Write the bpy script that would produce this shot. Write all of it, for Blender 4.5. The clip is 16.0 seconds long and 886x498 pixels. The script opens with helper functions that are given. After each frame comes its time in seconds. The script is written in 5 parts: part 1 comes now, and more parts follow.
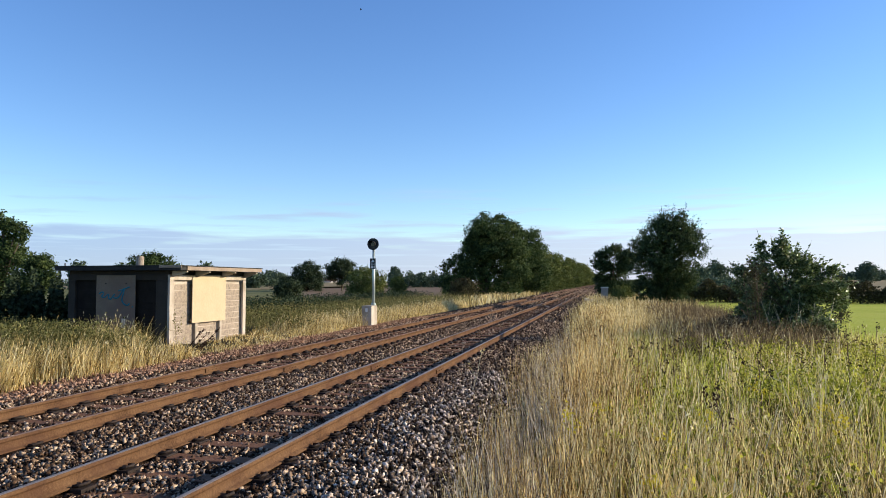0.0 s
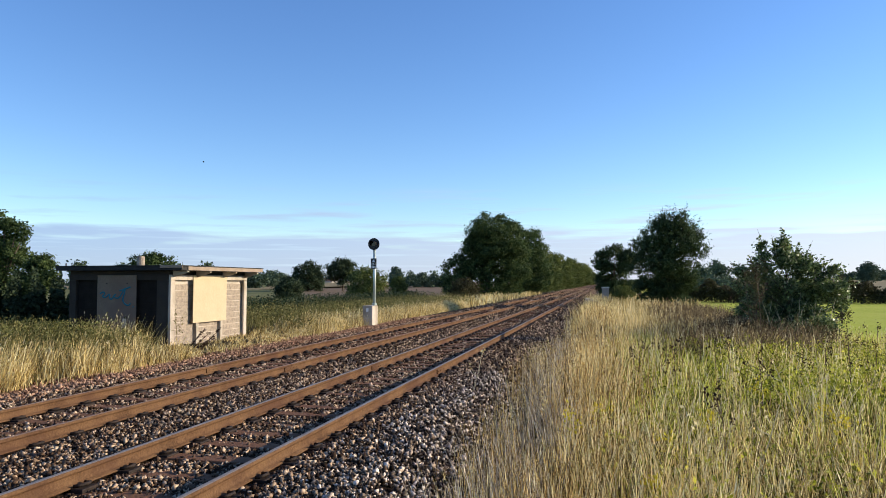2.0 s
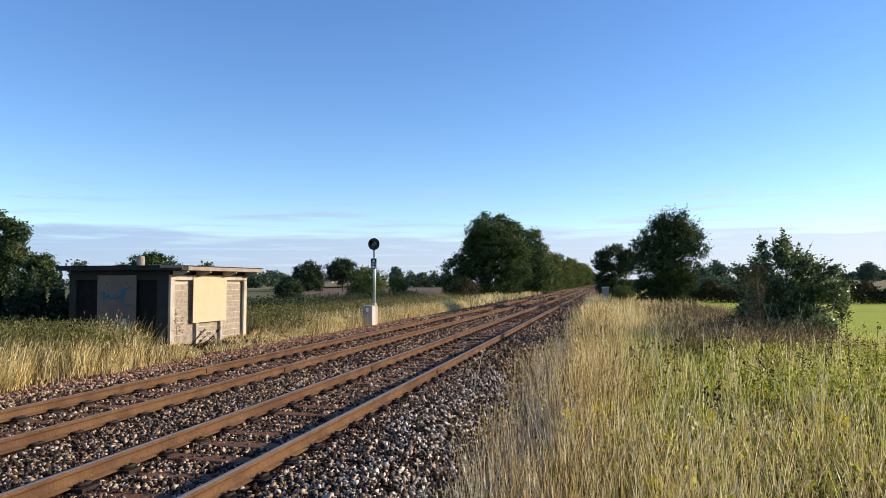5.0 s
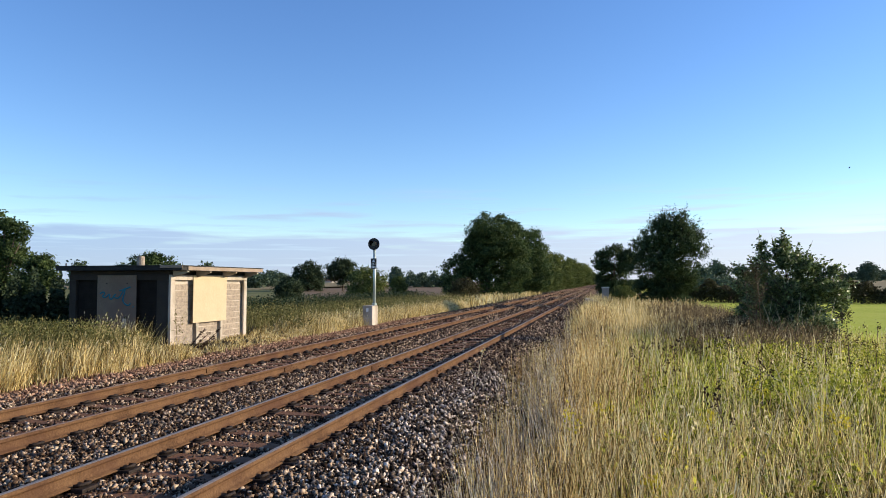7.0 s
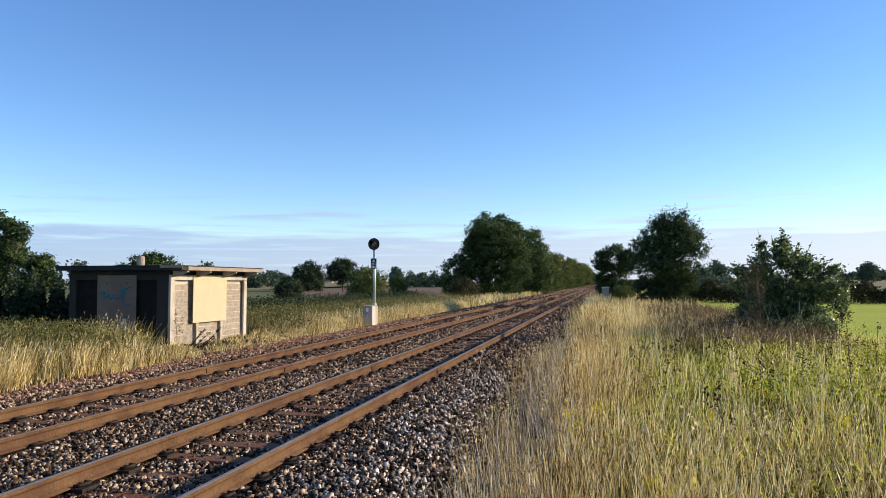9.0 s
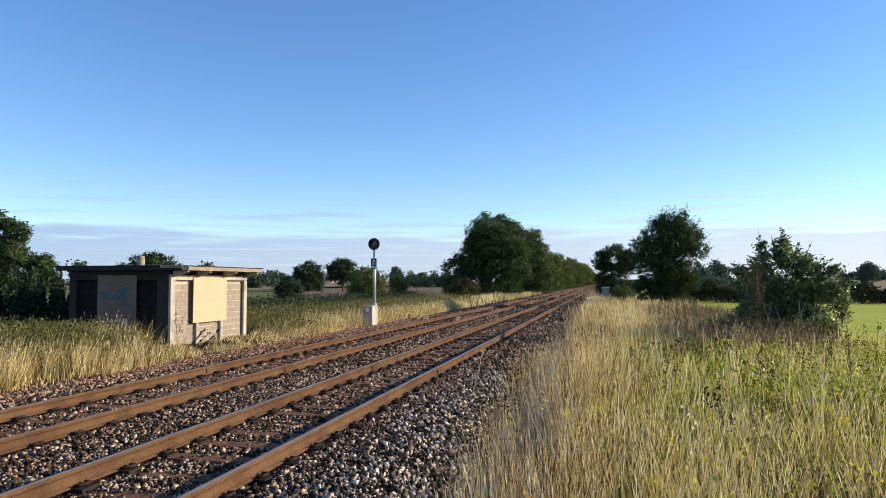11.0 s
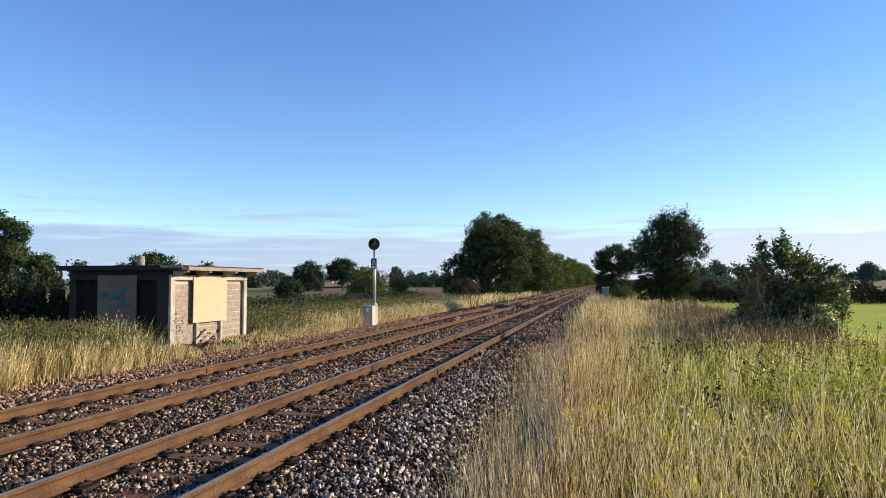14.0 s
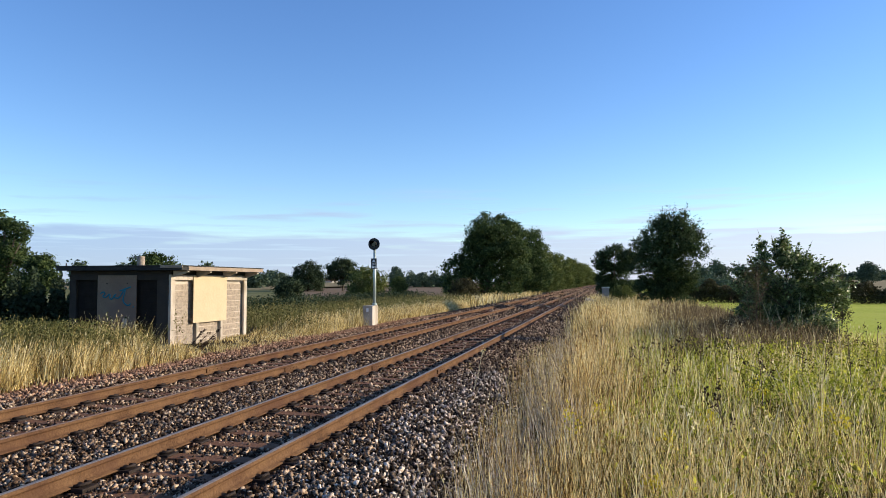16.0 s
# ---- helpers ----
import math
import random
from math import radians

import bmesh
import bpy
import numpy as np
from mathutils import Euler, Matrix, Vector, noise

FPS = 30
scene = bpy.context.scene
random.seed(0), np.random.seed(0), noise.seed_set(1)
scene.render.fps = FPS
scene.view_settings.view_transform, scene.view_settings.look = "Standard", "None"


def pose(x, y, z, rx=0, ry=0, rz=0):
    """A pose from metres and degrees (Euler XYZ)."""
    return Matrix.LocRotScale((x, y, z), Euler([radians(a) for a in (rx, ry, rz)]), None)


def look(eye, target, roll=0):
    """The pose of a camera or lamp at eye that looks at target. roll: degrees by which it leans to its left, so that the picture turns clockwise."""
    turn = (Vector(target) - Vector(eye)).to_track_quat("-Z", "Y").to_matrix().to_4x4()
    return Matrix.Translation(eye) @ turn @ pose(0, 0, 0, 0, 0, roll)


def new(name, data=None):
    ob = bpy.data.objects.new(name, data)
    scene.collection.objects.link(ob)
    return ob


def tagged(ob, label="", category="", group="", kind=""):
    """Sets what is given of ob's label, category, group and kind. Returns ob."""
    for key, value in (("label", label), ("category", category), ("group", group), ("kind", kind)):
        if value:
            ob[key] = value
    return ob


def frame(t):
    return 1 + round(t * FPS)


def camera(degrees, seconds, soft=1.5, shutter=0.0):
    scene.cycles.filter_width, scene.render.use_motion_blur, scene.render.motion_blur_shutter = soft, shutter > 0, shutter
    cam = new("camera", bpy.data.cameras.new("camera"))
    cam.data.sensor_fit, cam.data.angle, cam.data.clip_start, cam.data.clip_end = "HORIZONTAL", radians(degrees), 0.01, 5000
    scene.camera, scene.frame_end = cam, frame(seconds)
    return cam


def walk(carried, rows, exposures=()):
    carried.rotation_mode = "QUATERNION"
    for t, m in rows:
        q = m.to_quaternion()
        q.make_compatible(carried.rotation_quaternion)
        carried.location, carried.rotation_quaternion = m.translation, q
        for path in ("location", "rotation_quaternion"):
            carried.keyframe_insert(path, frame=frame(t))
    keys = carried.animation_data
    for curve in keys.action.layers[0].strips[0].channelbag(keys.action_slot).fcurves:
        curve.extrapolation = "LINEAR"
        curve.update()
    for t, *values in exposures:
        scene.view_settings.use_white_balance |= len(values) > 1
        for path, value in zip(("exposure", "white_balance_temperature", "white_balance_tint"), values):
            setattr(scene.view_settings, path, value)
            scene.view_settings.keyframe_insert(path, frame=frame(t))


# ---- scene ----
SWAY = ((0.0, -1.4), (0.45, 0.0), (7.6, 0.0), (8.0, -1.0), (8.6, -0.9), (9.0, 0.0), (11.3, 0.2), (11.6, 0.3), (11.9, 1.7), (12.7, 1.7), (13.2, 0.3), (16.0, 0.3))
cam = camera(64.2, 16.0, soft=0.55)
walk(cam, [(t, pose(0, 0, 1.768, 92.68, 0, 12.89 + s * 0.0458)) for t, s in SWAY], exposures=((0, 0.5), (16, 0.5)))

# ---- world and sun: low sun to the right of the line ----
SUN_AZ, SUN_EL = radians(69), radians(17)
world = bpy.data.worlds.new("world")
scene.world = world
world.use_nodes = True
wn = world.node_tree
sky = wn.nodes.new("ShaderNodeTexSky")
sky.sky_type, sky.sun_disc = "NISHITA", False
sky.sun_elevation, sky.sun_rotation = radians(20), SUN_AZ
sky.air_density, sky.dust_density, sky.ozone_density = 1.0, 0.1, 4.0
rich = wn.nodes.new("ShaderNodeHueSaturation")
rich.inputs["Saturation"].default_value = 1.12
rich.inputs["Hue"].default_value = 0.509
wn.links.new(sky.outputs[0], rich.inputs["Color"])
wn.links.new(rich.outputs[0], wn.nodes["Background"].inputs[0])
wn.nodes["Background"].inputs[1].default_value = 0.15
sun = new("sun", bpy.data.lights.new("sun", "SUN"))
sun.data.energy, sun.data.angle, sun.data.color = 5.0, radians(0.6), (1.0, 0.87, 0.66)
SUN_DIR = Vector((math.sin(SUN_AZ) * math.cos(SUN_EL), math.cos(SUN_AZ) * math.cos(SUN_EL), math.sin(SUN_EL)))
sun.matrix_world = look(SUN_DIR * 60, (0, 0, 0))


# ---- materials ----
def material(name, colours, scale=4.0, rough=0.8, bump=0.3, metal=0.0, island=0.0, through_light=0.0, fine=8.0, spec=0.08, patch=None):
    """colours: two or more base colours spread by noise; island: how far the pieces of one mesh differ; patch: a third colour in large stains."""
    m = bpy.data.materials.new(name)
    m.use_nodes = True
    nt = m.node_tree
    n, l = nt.nodes, nt.links
    b = n["Principled BSDF"]
    out = n["Material Output"]
    geo = n.new("ShaderNodeNewGeometry")
    big = n.new("ShaderNodeTexNoise")
    big.inputs["Scale"].default_value, big.inputs["Detail"].default_value = scale, 6.0
    l.new(geo.outputs["Position"], big.inputs["Vector"])
    small = n.new("ShaderNodeTexNoise")
    small.inputs["Scale"].default_value, small.inputs["Detail"].default_value = scale * fine, 4.0
    l.new(geo.outputs["Position"], small.inputs["Vector"])
    mix = n.new("ShaderNodeMath")
    mix.operation = "MULTIPLY_ADD"
    mix.inputs[1].default_value = 0.5
    l.new(small.outputs[0], mix.inputs[0])
    half = n.new("ShaderNodeMath")
    half.operation = "MULTIPLY"
    half.inputs[1].default_value = 0.5
    l.new(big.outputs[0], half.inputs[0])
    l.new(half.outputs[0], mix.inputs[2])
    fac = mix.outputs[0]
    if island:
        mul = n.new("ShaderNodeMath")
        mul.operation = "MULTIPLY_ADD"
        mul.inputs[1].default_value = island
        l.new(geo.outputs["Random Per Island"], mul.inputs[0])
        sub = n.new("ShaderNodeMath")
        sub.operation = "SUBTRACT"
        sub.inputs[1].default_value = island / 2
        l.new(fac, sub.inputs[0])
        l.new(sub.outputs[0], mul.inputs[2])
        fac = mul.outputs[0]
    ramp = n.new("ShaderNodeValToRGB")
    e = ramp.color_ramp.elements
    lo, hi = (0.15, 0.85) if island > 0.3 else (0.33, 0.67)
    while len(e) < len(colours):
        e.new(0.5)
    for i, c in enumerate(colours):
        e[i].position = lo + (hi - lo) * i / (len(colours) - 1)
        e[i].color = (*c, 1)
    l.new(fac, ramp.inputs[0])
    col = ramp.outputs[0]
    if patch:
        p = n.new("ShaderNodeTexNoise")
        p.inputs["Scale"].default_value, p.inputs["Detail"].default_value = scale * 0.35, 5.0
        l.new(geo.outputs["Position"], p.inputs["Vector"])
        r2 = n.new("ShaderNodeValToRGB")
        r2.color_ramp.elements[0].position, r2.color_ramp.elements[1].position = 0.5, 0.66
        l.new(p.outputs[0], r2.inputs[0])
        mx = n.new("ShaderNodeMix")
        mx.data_type = "RGBA"
        l.new(r2.outputs[0], mx.inputs[0])
        l.new(col, mx.inputs[6])
        mx.inputs[7].default_value = (*patch, 1)
        col = mx.outputs[2]
    l.new(col, b.inputs["Base Color"])
    b.inputs["Roughness"].default_value, b.inputs["Metallic"].default_value = rough, metal
    b.inputs["Specular IOR Level"].default_value = spec
    if bump:
        bp = n.new("ShaderNodeBump")
        bp.inputs["Strength"].default_value, bp.inputs["Distance"].default_value = bump, 0.02
        l.new(small.outputs[0], bp.inputs["Height"])
        l.new(bp.outputs[0], b.inputs["Normal"])
    if through_light:
        tr = n.new("ShaderNodeBsdfTranslucent")
        l.new(col, tr.inputs[0])
        ms = n.new("ShaderNodeMixShader")
        ms.inputs[0].default_value = through_light
        l.new(b.outputs[0], ms.inputs[1])
        l.new(tr.outputs[0], ms.inputs[2])
        l.new(ms.outputs[0], out.inputs[0])
    return m


# ground under the grass, darkened to stand for the shade down there
M_EARTH = material("shade_dark_earth_and_thatch", [(0.016, 0.012, 0.007), (0.045, 0.032, 0.015), (0.05, 0.05, 0.016)], 0.8, 0.95, 0.8, fine=14)
M_PLOUGH = material("ploughed_soil", [(0.155, 0.105, 0.066), (0.21, 0.145, 0.095)], 0.15, 0.95, 0.6, fine=30)
M_ROUGH = material("rough_olive_pasture", [(0.075, 0.08, 0.03), (0.14, 0.14, 0.05), (0.2, 0.18, 0.08)], 0.08, 0.95, 0.5, fine=40)
# dark dead thatch; its low tones also paint the shade inside the grass
M_UNDER = material("mixed_under_grass", [(0.02, 0.014, 0.006), (0.075, 0.055, 0.018), (0.17, 0.13, 0.038), (0.36, 0.3, 0.1)], 1.4, 0.8, 0, island=0.8, through_light=0.3, fine=4)
M_STUBBLE = material("stubble_field", [(0.21, 0.165, 0.085), (0.27, 0.215, 0.115)], 0.05, 0.95, 0.3, fine=40)
M_MEADOW = material("meadow_green", [(0.3, 0.34, 0.03), (0.42, 0.44, 0.05), (0.48, 0.45, 0.09)], 0.12, 0.9, 0.6, fine=40)
# near black, so that shadow in the gaps between stones is painted in
M_BED = material("shade_dark_ballast_bed", [(0.008, 0.005, 0.003), (0.026, 0.016, 0.01), (0.08, 0.05, 0.032)], 9, 0.9, 1.0, fine=4)
M_STONE = material("ballast_stone", [(0.026, 0.014, 0.008), (0.08, 0.048, 0.03), (0.2, 0.13, 0.084), (0.52, 0.375, 0.255)], 6, 0.8, 0.0, island=0.9, fine=8)
M_STONE_PALE = material("ballast_stone_pale", [(0.02, 0.013, 0.009), (0.065, 0.046, 0.034), (0.22, 0.165, 0.125), (0.75, 0.61, 0.5)], 6, 0.8, 0.0, island=0.9, fine=8)
M_STONE_RED = material("ballast_stone_reddish", [(0.11, 0.055, 0.032), (0.28, 0.15, 0.09), (0.52, 0.32, 0.2)], 6, 0.85, 0.4, island=0.9, fine=8)
M_RUST = material("rusted_rail_side", [(0.06, 0.031, 0.016), (0.118, 0.062, 0.031), (0.16, 0.09, 0.044)], 3, 0.8, 0.35, fine=14, patch=(0.085, 0.042, 0.024))
M_TREAD = material("worn_rail_top", [(0.2, 0.15, 0.115), (0.34, 0.27, 0.215)], 2, 0.55, 0.05, metal=0.25, fine=20, spec=0.3)
M_TREAD_DULL = material("browned_rail_top", [(0.2, 0.11, 0.06), (0.33, 0.2, 0.12)], 2, 0.6, 0.1, metal=0.15, fine=20, spec=0.3)
M_SLEEPER = material("rusty_sleeper", [(0.09, 0.042, 0.024), (0.2, 0.098, 0.055), (0.15, 0.08, 0.046)], 2.5, 0.85, 0.5, fine=12)
M_IRON = material("oily_iron", [(0.018, 0.014, 0.012), (0.05, 0.035, 0.028)], 12, 0.6, 0.4)
M_CONCRETE = material("weathered_concrete", [(0.42, 0.35, 0.28), (0.56, 0.48, 0.4)], 2.5, 0.9, 0.5, fine=20, patch=(0.3, 0.25, 0.19))
M_PANEL = material("pebbled_concrete_panel", [(0.17, 0.135, 0.105), (0.31, 0.25, 0.195), (0.43, 0.35, 0.275)], 9, 0.95, 1.0, fine=5)
# panel and stained concrete, darkened: the end wall's shade is in the colour
M_PANEL_SHADED = material("shaded_panel", [(0.012, 0.01, 0.009), (0.026, 0.022, 0.019)], 3, 0.9, 0.5, fine=16)
M_CONCRETE_SHADED = material("shaded_stained_concrete", [(0.034, 0.029, 0.024), (0.06, 0.051, 0.043)], 2.5, 0.9, 0.5, fine=20, patch=(0.035, 0.033, 0.031))
M_BOARD = material("sun_bleached_plywood", [(0.46, 0.355, 0.225), (0.53, 0.42, 0.28)], 0.9, 0.75, 0.06, fine=18)
M_PLY = material("weathered_plywood_door", [(0.17, 0.125, 0.09), (0.24, 0.18, 0.13)], 1.8, 0.85, 0.15, fine=16, patch=(0.17, 0.12, 0.095))
M_ROOF = material("bitumen_roof", [(0.016, 0.016, 0.016), (0.04, 0.038, 0.036)], 2, 0.85, 0.4, spec=0.3)
M_FASCIA = material("weathered_fascia", [(0.22, 0.165, 0.12), (0.36, 0.28, 0.21)], 3, 0.85, 0.4, fine=14)
M_PAINT_BLUE = material("blue_spray_paint", [(0.02, 0.12, 0.17), (0.04, 0.17, 0.22)], 5, 0.6, 0.05)
M_BLACK = material("black_enamel", [(0.01, 0.01, 0.011), (0.022, 0.022, 0.024)], 8, 0.45, 0.05, spec=0.3)
M_GALV = material("galvanised_steel", [(0.4, 0.46, 0.42), (0.55, 0.6, 0.56)], 5, 0.45, 0.08, metal=0.35, spec=0.3)
M_WHITE = material("white_paint", [(0.72, 0.72, 0.7), (0.82, 0.82, 0.8)], 5, 0.5, 0.03, spec=0.3)
M_GREYBOX = material("pale_grey_cabinet", [(0.2, 0.2, 0.19), (0.27, 0.27, 0.26)], 3, 0.6, 0.05, spec=0.3)
M_GLASS = material("dark_lens", [(0.008, 0.009, 0.009), (0.014, 0.015, 0.015)], 3, 0.15, 0.0, spec=0.4)
M_BARK = material("grey_brown_bark", [(0.06, 0.045, 0.033), (0.14, 0.11, 0.08)], 6, 0.95, 0.9)
M_TWIG = material("dry_stalk", [(0.09, 0.055, 0.035), (0.2, 0.14, 0.09)], 8, 0.9, 0.2)
M_PALE_STALK = material("pale_dry_stalk", [(0.42, 0.36, 0.22), (0.6, 0.53, 0.36)], 8, 0.85, 0.1)
M_OAK = material("oak_leaves", [(0.02, 0.036, 0.014), (0.052, 0.08, 0.027), (0.115, 0.15, 0.05)], 0.5, 0.8, 0, island=0.6, through_light=0.3, spec=0.1)
M_HAW = material("hawthorn_leaves", [(0.017, 0.03, 0.013), (0.04, 0.064, 0.026), (0.095, 0.125, 0.05)], 0.6, 0.8, 0, island=0.6, through_light=0.28, spec=0.1)
M_HEDGE = material("hedge_leaves", [(0.04, 0.056, 0.016), (0.108, 0.135, 0.038), (0.2, 0.215, 0.066)], 0.4, 0.8, 0, island=0.6, through_light=0.3, spec=0.1)
M_ELDER = material("glossy_shrub_leaves", [(0.026, 0.048, 0.015), (0.095, 0.135, 0.045), (0.3, 0.36, 0.15)], 1.2, 0.4, 0, island=0.6, through_light=0.42, spec=0.45)
M_BROWN_HEDGE = material("brownish_hedge_leaves", [(0.035, 0.03, 0.016), (0.075, 0.065, 0.03), (0.1, 0.095, 0.04)], 0.5, 0.7, 0, island=0.6, through_light=0.2)
# far foliage: green paled and greyed, so the haze sits in the colour
M_FAR = material("hazed_distant_leaves", [(0.055, 0.085, 0.06), (0.085, 0.12, 0.075), (0.11, 0.14, 0.085)], 0.2, 0.8, 0, island=0.6, through_light=0.15)
M_MID = material("field_tree_leaves", [(0.018, 0.03, 0.016), (0.038, 0.055, 0.028), (0.068, 0.088, 0.042)], 0.3, 0.8, 0, island=0.6, through_light=0.2, spec=0.1)
M_PALE = material("bleached_grass", [(0.4, 0.33, 0.18), (0.64, 0.55, 0.32), (0.88, 0.8, 0.54)], 0.7, 0.7, 0, island=0.7, through_light=0.35, fine=4)
M_STRAW_BROWN = material("brown_straw_grass", [(0.04, 0.022, 0.008), (0.28, 0.165, 0.055), (0.74, 0.51, 0.19), (0.97, 0.8, 0.43)], 0.7, 0.7, 0, island=0.8, through_light=0.42, fine=4)
M_STRAW = material("straw_grass", [(0.1, 0.064, 0.022), (0.48, 0.345, 0.125), (0.82, 0.635, 0.265), (0.98, 0.86, 0.52)], 0.7, 0.7, 0, island=0.8, through_light=0.42, fine=4)
M_GREEN = material("green_grass", [(0.035, 0.042, 0.007), (0.27, 0.3, 0.028), (0.62, 0.6, 0.085), (0.93, 0.87, 0.34)], 0.6, 0.6, 0, island=0.8, through_light=0.52, fine=4)
M_LEAFY = material("bright_weed_leaves", [(0.07, 0.085, 0.01), (0.28, 0.3, 0.028), (0.66, 0.62, 0.09)], 0.8, 0.55, 0, island=0.7, through_light=0.5, fine=4)
M_BRAMBLE = material("bramble_leaves", [(0.035, 0.04, 0.013), (0.11, 0.115, 0.034), (0.24, 0.22, 0.08)], 0.6, 0.75, 0, island=0.7, through_light=0.25, spec=0.1)
M_WEED = material("olive_weeds", [(0.06, 0.056, 0.018), (0.165, 0.15, 0.048), (0.38, 0.32, 0.13)], 0.6, 0.7, 0, island=0.7, through_light=0.35, fine=4)
M_DRYWEED = material("dried_brown_weeds", [(0.06, 0.04, 0.022), (0.15, 0.105, 0.056), (0.36, 0.28, 0.16)], 0.8, 0.8, 0, island=0.8, through_light=0.35, fine=4)
M_GREYSTEM = material("grey_dead_stems", [(0.13, 0.095, 0.065), (0.36, 0.29, 0.21), (0.7, 0.6, 0.46)], 0.8, 0.8, 0, island=0.8, through_light=0.25, fine=4)
M_YELLOW = material("yellow_flowers", [(0.6, 0.46, 0.02), (0.8, 0.66, 0.05)], 5, 0.6, 0, through_light=0.3)
M_DOCK = material("dark_seed_heads", [(0.03, 0.02, 0.014), (0.08, 0.045, 0.03)], 10, 0.9, 0.2)
M_ROOFTILE = material("red_roof_tiles", [(0.3, 0.13, 0.09), (0.4, 0.19, 0.13)], 3, 0.85, 0.2)
M_RENDER = material("pale_house_wall", [(0.42, 0.36, 0.31), (0.5, 0.44, 0.38)], 1, 0.9, 0.1)


# ---- mesh helpers ----
def mesh_of(name, verts, faces, mats, smooth=False, slots=None):
    """A mesh from arrays; faces all have the same number of corners."""
    verts, faces = np.asarray(verts, np.float32), np.asarray(faces, np.int32)
    me = bpy.data.meshes.new(name)
    k = faces.shape[1]
    me.vertices.add(len(verts))
    me.vertices.foreach_set("co", verts.ravel())
    me.loops.add(faces.size)
    me.loops.foreach_set("vertex_index", faces.ravel())
    me.polygons.add(len(faces))
    me.polygons.foreach_set("loop_start", np.arange(0, faces.size, k, dtype=np.int32))
    me.polygons.foreach_set("loop_total", np.full(len(faces), k, np.int32))
    for m in (mats if isinstance(mats, (list, tuple)) else [mats]):
        me.materials.append(m)
    if slots is not None:
        me.polygons.foreach_set("material_index", np.asarray(slots, np.int32))
    if smooth:
        me.polygons.foreach_set("use_smooth", np.ones(len(faces), bool))
    me.update(calc_edges=True)
    return me


def part(name, bm, mat, parent=None, label=""):
    """Links a bmesh, or a ready mesh, as one object, under its thing if there is one."""
    if isinstance(bm, bmesh.types.BMesh):
        me = bpy.data.meshes.new(name)
        bm.to_mesh(me)
        bm.free()
        me.materials.append(mat)
    else:
        me = bm
    ob = new(name, me)
    ob.parent = parent
    return tagged(ob, label)


def thing(name, at, label, category, group="", kind=""):
    ob = new(name)
    ob.empty_display_size = 0.2
    ob.location = at
    return tagged(ob, label, category, group, kind)


def box(bm, x0, x1, y0, y1, z0, z1, bevel=0.0):
    made = bmesh.ops.create_cube(bm, size=1.0, matrix=Matrix.Translation(((x0 + x1) / 2, (y0 + y1) / 2, (z0 + z1) / 2)) @ Matrix.Diagonal((x1 - x0, y1 - y0, z1 - z0, 1)))
    if bevel:
        edges = list({e for v in made["verts"] for e in v.link_edges})
        bmesh.ops.bevel(bm, geom=edges, offset=bevel, segments=2, affect="EDGES", profile=0.6)
    return bm


def boxed(*args, bevel=0.0):
    return box(bmesh.new(), *args, bevel=bevel)


def tube(bm, points, radii, sides=6):
    """A tapered tube along points."""
    rings = []
    for i, p in enumerate(points):
        p = Vector(p)
        a, b = Vector(points[max(i - 1, 0)]), Vector(points[min(i + 1, len(points) - 1)])
        q = (b - a).to_track_quat("Z", "X")
        rings.append([bm.verts.new(p + q @ Vector((math.cos(k * math.tau / sides) * radii[i], math.sin(k * math.tau / sides) * radii[i], 0))) for k in range(sides)])
    for r0, r1 in zip(rings, rings[1:]):
        for k in range(sides):
            bm.faces.new((r0[k], r0[(k + 1) % sides], r1[(k + 1) % sides], r1[k])).smooth = True
    bm.faces.new(rings[0][::-1])
    bm.faces.new(rings[-1])
    return bm


def disc(bm, centre, radius, depth, axis="Y", segments=32, bevel=0.0):
    turn = {"Y": pose(0, 0, 0, 90), "X": pose(0, 0, 0, 0, 90), "Z": Matrix()}[axis]
    made = bmesh.ops.create_cone(bm, cap_ends=True, segments=segments, radius1=radius, radius2=radius, depth=depth, matrix=Matrix.Translation(centre) @ turn)
    if bevel:
        rim = [e for e in {e for v in made["verts"] for e in v.link_edges} if len(e.link_faces) == 2 and e.calc_face_angle(0) > 1]
        bmesh.ops.bevel(bm, geom=rim, offset=bevel, segments=2, affect="EDGES")
    return bm


# ---- ground ----
def smooth(a, b, x):
    t = np.clip((x - a) / (b - a), 0, 1)
    return t * t * (3 - 2 * t)


def lumps(x, y, s, seed=0.0):
    """A cheap rolling unevenness, about -1 to 1."""
    return (np.sin(x * s * 1.1 + seed) * np.cos(y * s * 0.9 - seed * 1.7) + np.sin(x * s * 2.3 + y * s * 1.9 + seed * 3) * 0.5) / 1.5


def ground_z(x, y):
    x, y = np.asarray(x, float), np.asarray(y, float)
    z = np.full(np.broadcast(x, y).shape, -0.205)
    z = z - (0.22 + 0.12 * smooth(30, 16, y)) * smooth(-2.3, -1.3, x) - 0.2 * smooth(-9.4, -11.4, x)
    for a, b in ((-9.5, -8.38), (-6.42, -5.16), (-3.19, -2.2)):
        z = z + 0.04 * smooth(a - 0.1, a + 0.05, x) * smooth(b + 0.1, b - 0.05, x)
    z = z - 0.3 * smooth(4, 14, x) - 0.35 * smooth(-16, -24, x)
    z = z + 0.05 * lumps(x, y, 0.9) * (smooth(-1.9, -0.5, x) + smooth(-11.2, -13, x))
    return z


